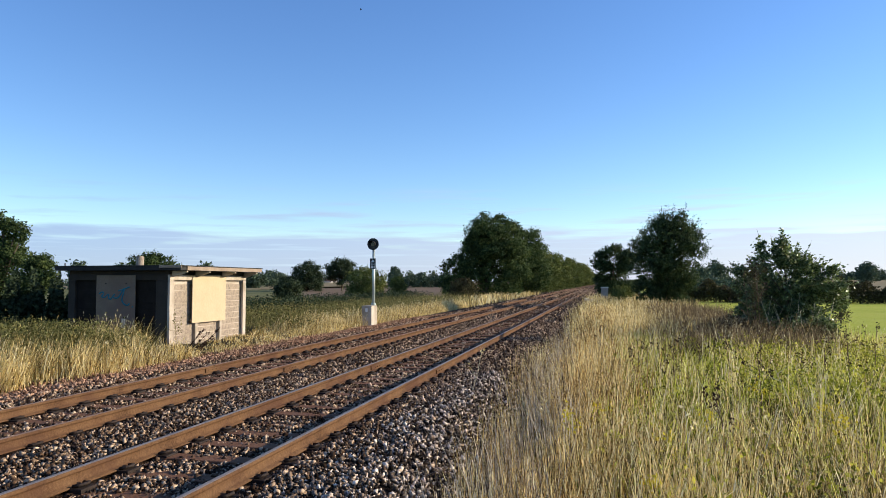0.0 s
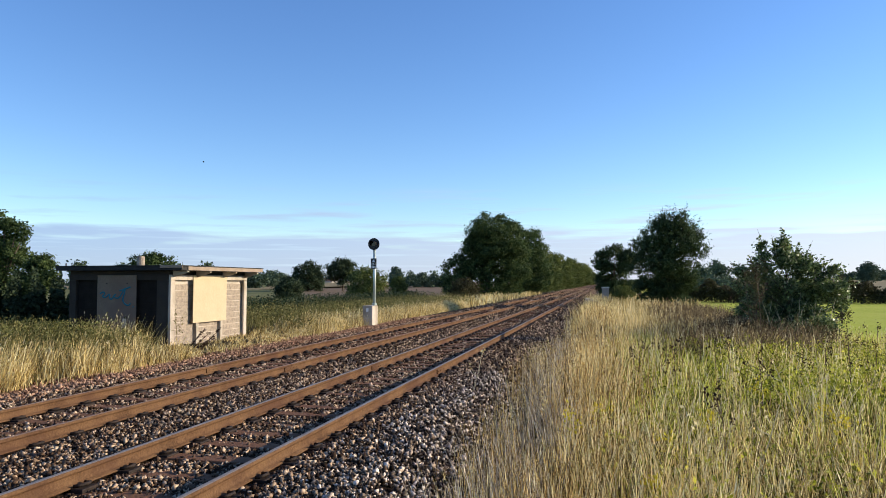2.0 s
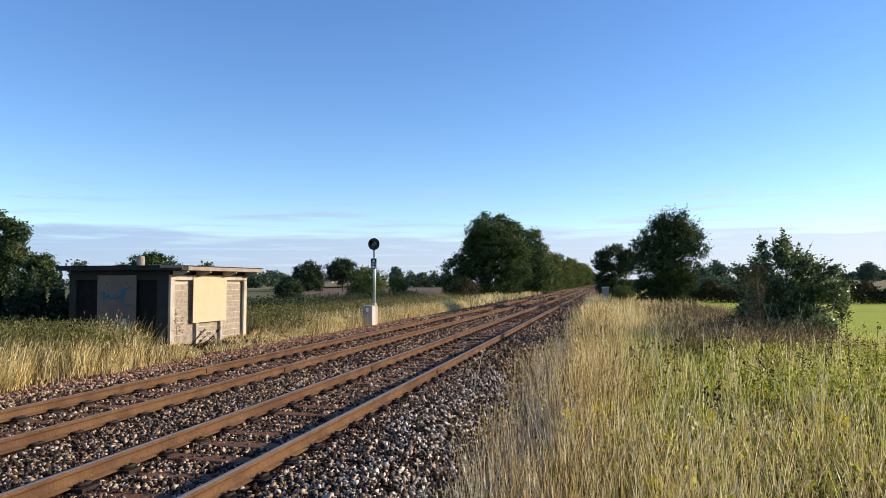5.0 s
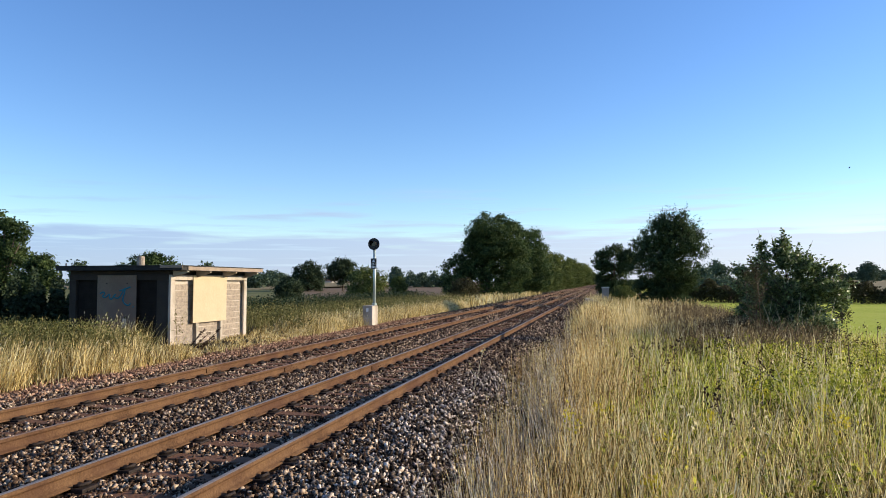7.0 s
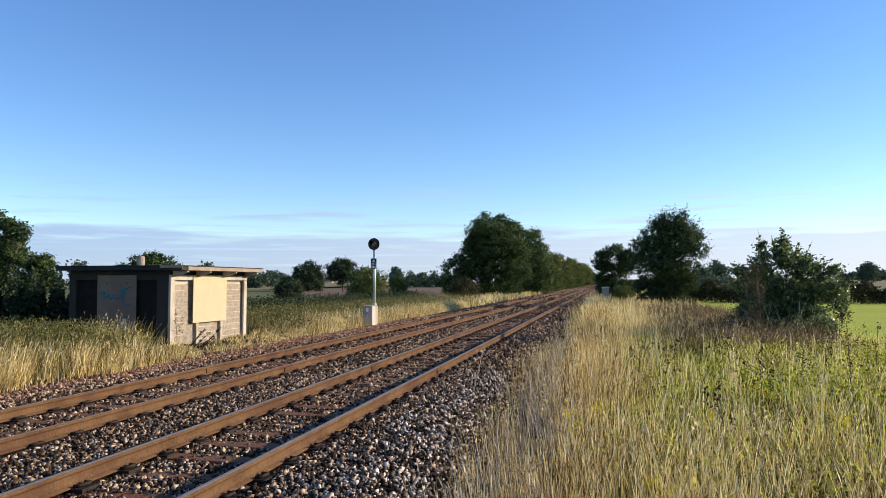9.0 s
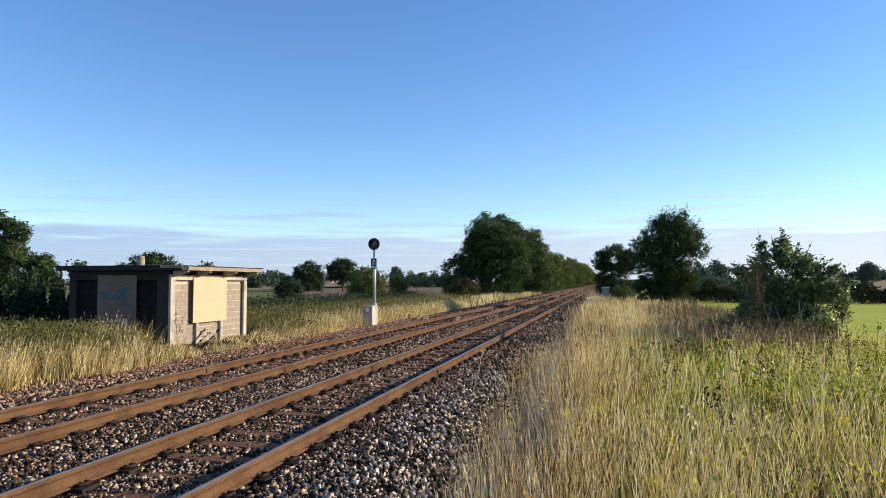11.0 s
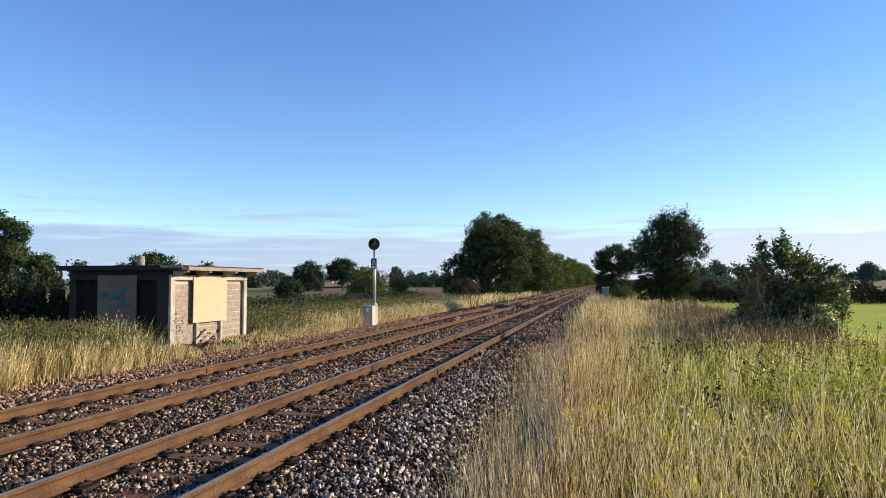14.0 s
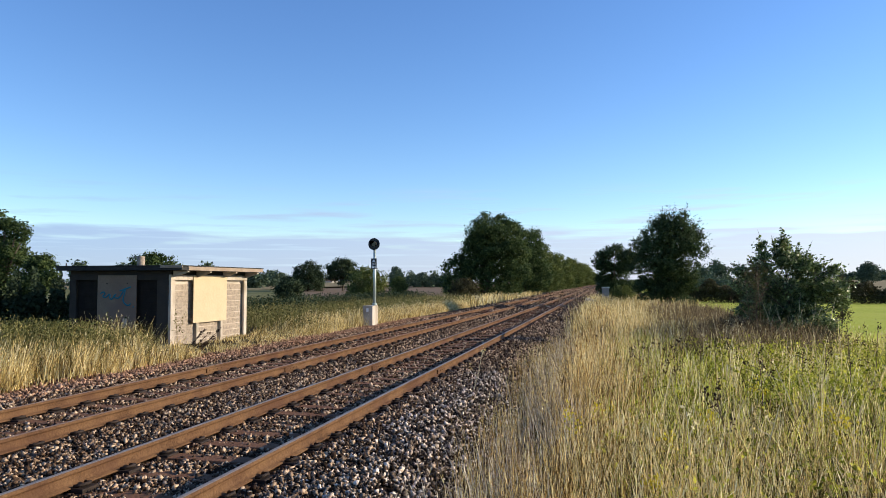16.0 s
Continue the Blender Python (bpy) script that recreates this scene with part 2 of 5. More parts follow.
def ground():
    xs = np.concatenate([np.linspace(-2500, -120, 16), np.linspace(-100, -26, 24), np.linspace(-24, 24, 121), np.linspace(26, 100, 24), np.linspace(120, 2500, 16)])
    ys = np.concatenate([np.linspace(-300, -10, 12), np.linspace(-6, 70, 120), np.linspace(75, 300, 40), np.linspace(350, 4200, 20)])
    gx, gy = np.meshgrid(xs, ys)
    v = np.stack([gx, gy, ground_z(gx, gy)], -1).reshape(-1, 3)
    w = len(xs)
    i, j = np.meshgrid(np.arange(w - 1), np.arange(len(ys) - 1))
    a = (j * w + i).ravel()
    f = np.stack([a, a + 1, a + w + 1, a + w], 1)
    cx, cy = v[f].mean(1)[:, 0], v[f].mean(1)[:, 1]
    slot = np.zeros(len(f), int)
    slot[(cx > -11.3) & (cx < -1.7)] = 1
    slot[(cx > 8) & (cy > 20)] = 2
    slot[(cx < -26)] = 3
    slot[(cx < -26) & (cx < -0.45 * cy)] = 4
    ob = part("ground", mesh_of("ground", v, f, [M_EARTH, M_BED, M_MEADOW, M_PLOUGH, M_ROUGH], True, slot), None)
    return tagged(ob, "dry grassy lineside ground with a ballast bed and fields", "ground", kind="structure")


GROUND = ground()


def field(name, x0, x1, y0, y1, mat, label, lift=0.02, rise=0.0):
    n = 12
    xs, ys = np.linspace(x0, x1, n), np.linspace(y0, y1, n)
    gx, gy = np.meshgrid(xs, ys)
    z = ground_z(gx, gy) + lift + rise * (gy - y0) / (y1 - y0)
    a = (np.arange(n - 1)[:, None] * n + np.arange(n - 1)[None]).ravel()
    tagged(part(name, mesh_of(name, np.stack([gx, gy, z], -1).reshape(-1, 3), np.stack([a, a + 1, a + n + 1, a + n], 1), mat, True), None), label, "field", kind="structure")


field("stubble_field", 30, 420, 130, 700, M_STUBBLE, "far pale stubble field on a slight rise", 0.1, 6.0)
field("stubble_field", -420, -110, 210, 600, M_STUBBLE, "far pale stubble strip beyond brown field", 0.1, 3.0)

# ---- ballast stones ----
WEDGE = np.array([(math.cos(k * 2.094) * 1.15, math.sin(k * 2.094) * 1.15, z) for z in (-0.9, 0.9) for k in range(3)])
SIDES = np.array([(0, 2, 1), (3, 4, 5), (0, 1, 4), (0, 4, 3), (1, 2, 5), (1, 5, 4), (2, 0, 3), (2, 3, 5)])


def turns(rng, n):
    q = rng.normal(size=(n, 4))
    q /= np.linalg.norm(q, axis=1)[:, None]
    w, x, y, z = q.T
    return np.stack([np.stack([1 - 2 * (y * y + z * z), 2 * (x * y - z * w), 2 * (x * z + y * w)], 1),
                     np.stack([2 * (x * y + z * w), 1 - 2 * (x * x + z * z), 2 * (y * z - x * w)], 1),
                     np.stack([2 * (x * z - y * w), 2 * (y * z + x * w), 1 - 2 * (x * x + y * y)], 1)], 1)


def stones(name, rng, x, y, size, mat, label):
    n = len(x)
    s = size * rng.uniform(0.55, 1.45, (n, 1)) * rng.uniform(0.26, 1.2, (n, 3))
    v = (WEDGE[None] * rng.uniform(0.45, 1.15, (n, 6, 3)) + rng.uniform(-0.25, 0.25, (n, 6, 3))) * s[:, None, :] * 0.6
    v = np.einsum("nij,nkj->nki", turns(rng, n), v)
    z = ground_z(x, y) + size * rng.uniform(-0.55, 0.6, n)
    v += np.stack([x, y, z], 1)[:, None]
    f = (SIDES[None] + (np.arange(n) * 6)[:, None, None]).reshape(-1, 3)
    tagged(part(name, mesh_of(name, v.reshape(-1, 3), f, mat), None), label, "ballast", kind="stuff")


RAILS = (-8.152, -6.647, -4.929, -3.424)


def ballast():
    rng = np.random.default_rng(5)

    def spread(n, x0, x1, y0, y1):
        x, y = rng.uniform(x0, x1, n), y0 + (y1 - y0) * rng.uniform(0, 1, n) ** 1.15
        seen = (x > -y * 1.03 - 0.6)
        bare = abs((y - 2.56 + 0.3265) % 0.653 - 0.3265) < 0.13
        strip = abs((y - 2.56 + 0.3265 + 0.04) % 0.653 - 0.3265) < 0.055
        for r in RAILS:
            seen &= abs(x - r) > 0.075
            seen &= ~(bare & (abs(x - r) < 0.23))
        for c in (-4.1765, -7.3995):
            seen &= ~(strip & (abs(x - c) < 0.5) & (rng.uniform(size=n) < 0.85))
        return x[seen], y[seen]

    x, y = spread(86000, -9.6, -1.5, 3.6, 15)
    clean = x + rng.normal(size=len(x)) * 0.25 > -2.75
    stones("ballast_stones", rng, x[~clean], y[~clean], 0.047, M_STONE, "brown-grey angular ballast stones round the rails")
    stones("ballast_stones", rng, x[clean], y[clean], 0.044, M_STONE_PALE, "pale grey angular ballast stones on the near shoulder")
    x, y = spread(31000, -9.6, -1.5, 15, 34)
    stones("ballast_stones", rng, x, y, 0.054, M_STONE, "grey angular ballast stones further along the line")
    x, y = spread(7000, -9.6, -1.6, 34, 75)
    stones("ballast_stones", rng, x, y, 0.1, M_STONE, "grey ballast stones far along the line")
    x, y = spread(5500, -9.6, -1.7, 75, 210)
    stones("ballast_stones", rng, x, y, 0.17, M_STONE, "grey ballast stones in the far distance")
    x, y = spread(22000, -11.8, -9.2, 9, 42)
    stones("ballast_stones", rng, x, y, 0.06, M_STONE_RED, "sunlit reddish ballast stones on the far shoulder")
    x, y = rng.uniform(-11.5, -1.5, 5000), rng.uniform(-9, 3.6, 5000)
    clear = np.min(np.abs(x[:, None] - np.array(RAILS)), 1) > 0.09
    stones("ballast_stones", rng, x[clear], y[clear], 0.11, M_STONE, "grey angular ballast stones beside the viewpoint")
    # the nearest stones of the shoulder, one by one
    shapes = []
    for k in range(10):
        s = 0.045 * rng.uniform(0.7, 1.3) * rng.uniform(0.45, 1.05, 3)
        shapes.append(mesh_of("stone", (WEDGE * rng.uniform(0.55, 1.15, (6, 3)) + rng.uniform(-0.2, 0.2, (6, 3))) * s * 0.62, SIDES, M_STONE_PALE))
    for k in range(300):
        u, w = rng.uniform(-3.1, -1.6), rng.uniform(4.6, 7.0)
        r = rng.uniform(0, 360, 3)
        part("stone", shapes[k % 10], None, GROUND).matrix_basis = pose(u, w, float(ground_z(u, w)) + 0.03, r[0], r[1], r[2])
    x, y = spread(2000, -2.1, -1.5, 4, 40)
    stones("ballast_stones", rng, x, y, 0.055, M_STONE, "grey ballast stones strewn into the grass edge")


ballast()

# ---- track ----
HALF = [(0.07, -0.159), (0.07, -0.148), (0.03, -0.136), (0.0105, -0.122), (0.0095, -0.06), (0.0125, -0.048), (0.033, -0.037), (0.035, -0.03), (0.035, -0.006), (0.029, -0.0012), (0.018, 0.0)]
PROFILE = HALF + [(-x, z) for x, z in reversed(HALF)]


def rail_mesh(y0, y1, tread):
    ys = np.concatenate([np.arange(y0, 60, 3.0), np.linspace(60, y1, 40)])
    n = len(PROFILE)
    v = np.array([(x, y, z) for y in ys for x, z in PROFILE])
    f, slot = [], []
    for r in range(len(ys) - 1):
        for k in range(n):
            k2 = (k + 1) % n
            f.append((r * n + k, r * n + k2, r * n + n + k2, r * n + n + k))
            slot.append(1 if k in (9, 10, 11) else 0)
    return mesh_of("rail", v, f, [M_RUST, tread], False, slot)


def sleeper_mesh():
    bm = boxed(-1.25, 1.25, -0.125, 0.125, -0.3, -0.165, bevel=0.018)
    return bm


def fastening_bm():
    bm = bmesh.new()
    for s in (-1, 1):
        box(bm, s * 0.13 - 0.07, s * 0.13 + 0.07, -0.11, 0.11, -0.2, -0.15, 0.012)
        tube(bm, [(s * 0.08, -0.08, -0.138), (s * 0.145, -0.06, -0.126), (s * 0.16, 0.03, -0.126), (s * 0.08, 0.07, -0.132)], [0.017] * 4, 6)
        tube(bm, [(s * 0.09, 0.06, -0.138), (s * 0.13, 0.1, -0.134)], [0.016] * 2, 6)
    return bm


def fishplate_bm():
    bm = bmesh.new()
    for s in (-1, 1):
        box(bm, s * 0.022 - 0.012, s * 0.022 + 0.012, -0.32, 0.32, -0.13, -0.045, 0.006)
        for k in (-0.24, -0.08, 0.08, 0.24):
            disc(bm, (s * 0.037, k, -0.088), 0.013, 0.014, "X", 6)
    return bm


def track(xc, tread, label, joints):
    root = thing("railway_track", (xc, 0, 0), label, "track", "railway tracks", "structure")
    rail = rail_mesh(-60, 520, tread)
    for s in (-0.7525, 0.7525):
        part("rail", rail, None, root, "rust-brown steel rail").location = (s, 0, 0)
    sm = bpy.data.meshes.new("sleeper")
    b = sleeper_mesh()
    b.to_mesh(sm)
    b.free()
    sm.materials.append(M_SLEEPER)
    fm = bpy.data.meshes.new("fastening")
    b = fastening_bm()
    b.to_mesh(fm)
    b.free()
    fm.materials.append(M_IRON)
    jm = bpy.data.meshes.new("fishplate")
    b = fishplate_bm()
    b.to_mesh(jm)
    b.free()
    jm.materials.append(M_RUST)
    for s, y in joints:
        part("rail_gap", boxed(s - 0.0365, s + 0.0365, y - 0.005, y + 0.005, -0.05, 0.0015), M_IRON, root, "dark joint gap")
        part("rail_gap", boxed(s - 0.012, s + 0.012, y - 0.005, y + 0.005, -0.13, -0.05), M_IRON, root, "dark joint gap")
        part("fishplate", jm, None, root, "bolted joint plate").location = (s, y, 0)
    rng = random.Random(int(-xc * 10))
    for i in range(-14, 150):
        y = 2.56 + i * 0.653
        part("sleeper", sm, None, root).matrix_basis = pose(rng.uniform(-0.02, 0.02), y + rng.uniform(-0.015, 0.015), rng.uniform(-0.03, 0.004), 0, rng.uniform(-0.4, 0.4), rng.uniform(-0.6, 0.6))
        if i < 62:
            for s in (-0.7525, 0.7525):
                part("fastening", fm, None, root).location = (s, y, 0)


track(-4.1765, M_TREAD, "near railway line with bright rail tops on rusty sleepers", [(0.7525, 14.64), (-0.7525, 14.9), (0.7525, 32.9), (-0.7525, 33.2)])
track(-7.3995, M_TREAD_DULL, "far railway line with browned rail tops on rusty sleepers", [(-0.7525, 13.7), (0.7525, 14.25), (-0.7525, 32), (0.7525, 32.4)])


# ---- plants ----
def leaf_quads(rng, centres, size, long=1.5, facing=None):
    """Small pointed leaf faces at the centres, turned at random or roughly towards the given ways."""
    n = len(centres)
    a = rng.normal(size=(n, 3))
    if facing is not None:
        face = facing + rng.normal(size=(n, 3)) * 0.5
        face /= np.linalg.norm(face, axis=1)[:, None]
        a -= (a * face).sum(1)[:, None] * face
    a[:, 2] *= 0.7 if facing is None else 1.0
    a /= np.linalg.norm(a, axis=1)[:, None]
    b = rng.normal(size=(n, 3)) if facing is None else np.cross(face, a)
    b -= (a * b).sum(1)[:, None] * a
    b /= np.linalg.norm(b, axis=1)[:, None]
    s = size * rng.uniform(0.6, 1.3, (n, 1))
    c = np.cross(a, b) * s * 0.12
    v = np.stack([centres - a * s * long * 0.5, centres + b * s * 0.45 + c, centres + a * s * long * 0.5, centres - b * s * 0.45 + c], 1)
    return v.reshape(-1, 3), np.arange(n * 4).reshape(n, 4)


def crown_points(rng, lobes, clumps, per, spread, fill=0.25):
    """Leaf places in clumps on and in a set of lobes (x, y, z, rx, ry, rz)."""
    lobes = np.array(lobes, float)
    weight = lobes[:, 3] * lobes[:, 4] + lobes[:, 4] * lobes[:, 5]
    pick = rng.choice(len(lobes), clumps, p=weight / weight.sum())
    d = rng.normal(size=(clumps, 3))
    d /= np.linalg.norm(d, axis=1)[:, None]
    r = np.where(rng.uniform(size=clumps) < fill, rng.uniform(0.3, 0.85, clumps), rng.uniform(0.88, 1.06, clumps))
    c = lobes[pick, :3] + d * r[:, None] * lobes[pick, 3:]
    p = c[:, None] + rng.normal(size=(clumps, per, 3)) * spread * np.array([1, 1, 0.7])
    return p.reshape(-1, 3), c, np.repeat(d, per, 0)


def knobbly(rng, ovals, count, share):
    """Breaks each large lobe into many small ones over its surface, for an uneven crown."""
    out = []
    for o in ovals:
        o = np.array(o, float)
        out.append((*o[:3], *(o[3:] * 0.74)))
        for i in range(count):
            d = rng.normal(size=3)
            d /= np.linalg.norm(d)
            out.append((*(o[:3] + d * o[3:] * 0.74), *(o[3:].mean() * share * rng.uniform(0.65, 1.25) * np.array([1.1, 1.1, 0.85]))))
    return [l for l in out if l[2] > 0.1]


def tree(name, at, height, width, mat, label, seed, leaf=0.22, clumps=700, per=14, depth=None, trunk=0.25, low=0.12, spiky=0.0, lobes=None, knobs=0, ordered=True, category="tree", group=""):
    """A tree or shrub at a place: trunk and limbs, and a crown of leaf clumps. low: where the crown starts, as a share of the height."""
    rng = np.random.default_rng(seed)
    x, y = at
    z = float(ground_z(x, y)) - 0.05
    root = thing(name, (x, y, z), label, category, group)
    w, dp = width / 2, (depth or width) / 2
    if lobes is None:
        lobes = []
        n = 17
        for i in range(n):
            u = i / (n - 1)
            hz = height * (low + (1 - low) * (0.18 + 0.66 * u))
            reach = w * (0.68 * math.sqrt(max(0.0, 1 - (2 * u - 0.75) ** 2 * 0.62)))
            ang = i * 2.4 + seed
            rr = rng.uniform(0.26, 0.42)
            lobes.append((math.cos(ang) * reach, math.sin(ang) * reach * dp / w, hz, w * rr, dp * rr, height * rng.uniform(0.1, 0.16)))
        lobes.append((0, 0, height * 0.5, w * 0.6, dp * 0.6, height * 0.36))
        lobes.append((0, 0, height * 0.84, w * 0.33, dp * 0.33, height * 0.15))
        if low < 0.06:
            for i in range(6):
                lobes.append((math.cos(i * 1.05 + seed) * w * 0.58, math.sin(i * 1.05 + seed) * dp * 0.58, height * 0.14, w * 0.34, dp * 0.34, height * 0.16))
    limbs = lobes
    if knobs:
        lobes = knobbly(rng, lobes, knobs, 0.36)
    bm = bmesh.new()
    tube(bm, [(0, 0, -0.2), (0.03 * w, 0, height * 0.2), (-0.04 * w, 0.03 * w, height * 0.5), (0, 0, height * 0.8)], [trunk * 1.25, trunk, trunk * 0.6, trunk * 0.15], 8)
    for lx, ly, lz, *_ in limbs:
        s = min(lz * 0.55, height * 0.45)
        tube(bm, [(0, 0, s * 0.9), (lx * 0.4, ly * 0.4, s + (lz - s) * 0.45), (lx, ly, lz)], [trunk * 0.4, trunk * 0.25, trunk * 0.06], 5)
    part("trunk", bm, M_BARK, root)
    p, c, facing = crown_points(rng, lobes, clumps, per, leaf * 1.25)
    if spiky:
        mid = np.array([0, 0, height * 0.5])
        out = c[rng.choice(len(c), clumps // 4)]
        way = out - mid
        way = way / np.linalg.norm(way, axis=1)[:, None] + np.array([0.1, 0, 0.35])
        k = rng.uniform(0, 1, (len(out), 12, 1)) ** 1.4
        p = np.concatenate([p, (out[:, None] + way[:, None] * k * spiky + rng.normal(size=(len(out), 12, 3)) * leaf * 0.3).reshape(-1, 3)])
        facing = np.concatenate([facing, np.repeat(way, 12, 0)])
        tw = bmesh.new()
        for q, d in zip(out[:90], way[:90]):
            a, b = Vector(q), Vector(d) * spiky * 1.25
            tube(tw, [a - b * 0.4, a + b * 0.5 + Vector((0, 0, 0.06 * spiky)), a + b], [leaf * 0.16, leaf * 0.11, leaf * 0.04], 4)
        tagged(part("twigs", tw, M_BARK, root), "thin bare twigs", kind="stuff")
    up = p[:, 2] > 0.05
    v, f = leaf_quads(rng, p[up], leaf, facing=facing[up] if ordered else None)
    part("crown", mesh_of("crown", v, f, mat), None, root)
    return root


def blades(rng, x, y, h, width, lean, seed_heads=0.0, bend=(0.0, 0.0), base=None):
    """Grass blades: each a bent, tapered strip of two quads; seed heads as a slim spindle on some."""
    n = len(x)
    z = ground_z(x, y) - 0.03 if base is None else base
    ang = rng.uniform(0, math.tau, n)
    side = np.stack([np.cos(ang), np.sin(ang), np.zeros(n)], 1)
    la = rng.normal(size=(n, 2)) * lean + np.array(bend)
    p0 = np.stack([x, y, z], 1)
    hh = h[:, None]
    p1 = p0 + np.concatenate([la * hh * 0.42, hh * 0.55], 1)
    p2 = p0 + np.concatenate([la * hh * 1.0, hh * (1 - 0.35 * (la ** 2).sum(1)[:, None])], 1)
    width = np.broadcast_to(width, (n,))
    w = (width * rng.uniform(0.6, 1.3, n))[:, None]
    v = np.stack([p0 - side * w, p0 + side * w, p1 + side * w * 0.75, p1 - side * w * 0.75, p2 + side * w * 0.18, p2 - side * w * 0.18], 1)
    i = np.arange(n) * 6
    f = np.concatenate([np.stack([i, i + 1, i + 2, i + 3], 1), np.stack([i + 3, i + 2, i + 4, i + 5], 1)])
    v = v.reshape(-1, 3)
    if seed_heads:
        k = np.flatnonzero(rng.uniform(size=n) < seed_heads)
        q, d = p2[k], (p2 - p1)[k]
        d /= np.linalg.norm(d, axis=1)[:, None]
        s = side[k]
        ln, wd = rng.uniform(0.06, 0.13, (len(k), 1)), width[k, None] * rng.uniform(0.7, 1.4, (len(k), 1))
        sv = np.stack([q - d * 0.02, q + d * ln * 0.4 + s * wd, q + d * ln, q + d * ln * 0.4 - s * wd], 1).reshape(-1, 3)
        f = np.concatenate([f, np.arange(len(k) * 4).reshape(-1, 4) + len(v)])
        v = np.concatenate([v, sv])
    return v, f


def grass(name, rng, x, y, h, width, lean, mat, label, seed_heads=0.0, bend=(0, 0)):
    v, f = blades(rng, x, y, h, width, lean, seed_heads, bend)
    tagged(part(name, mesh_of(name, v, f, mat), None), label, "grass", kind="stuff")


def tussocks(rng, n, per, x0, x1, y0, y1, power=1.5, spread=0.07, keep=None, limit=0.37):
    """Blade places gathered in tussocks, with the outward lean of each blade."""
    cy = y0 + (y1 - y0) * rng.uniform(0, 1, n) ** power
    cx = rng.uniform(x0, x1, n)
    ok = cx < limit * cy + 1.0
    if keep is not None:
        ok &= rng.uniform(size=n) < keep(cx, cy)
    cx, cy = cx[ok], cy[ok]
    d = rng.normal(size=(len(cx), per, 2)) * (spread * (0.7 + cy * 0.035))[:, None, None]
    tall = np.repeat(rng.uniform(0.7, 1.2, len(cx)), per)
    lean = d / (spread * (0.7 + cy * 0.035))[:, None, None] * 0.13
    return (cx[:, None] + d[..., 0]).ravel(), (cy[:, None] + d[..., 1]).ravel(), lean.reshape(-1, 2), tall


def clumped(x, y, s, seed):
    return 0.5 + 0.5 * lumps(x, y, s, seed)


def edge(y):
    y = np.asarray(y, float)
    return -1.15 - 0.15 * smooth(6, 15, y) + 0.18 * np.exp(-((y - 10) / 3.0) ** 2)


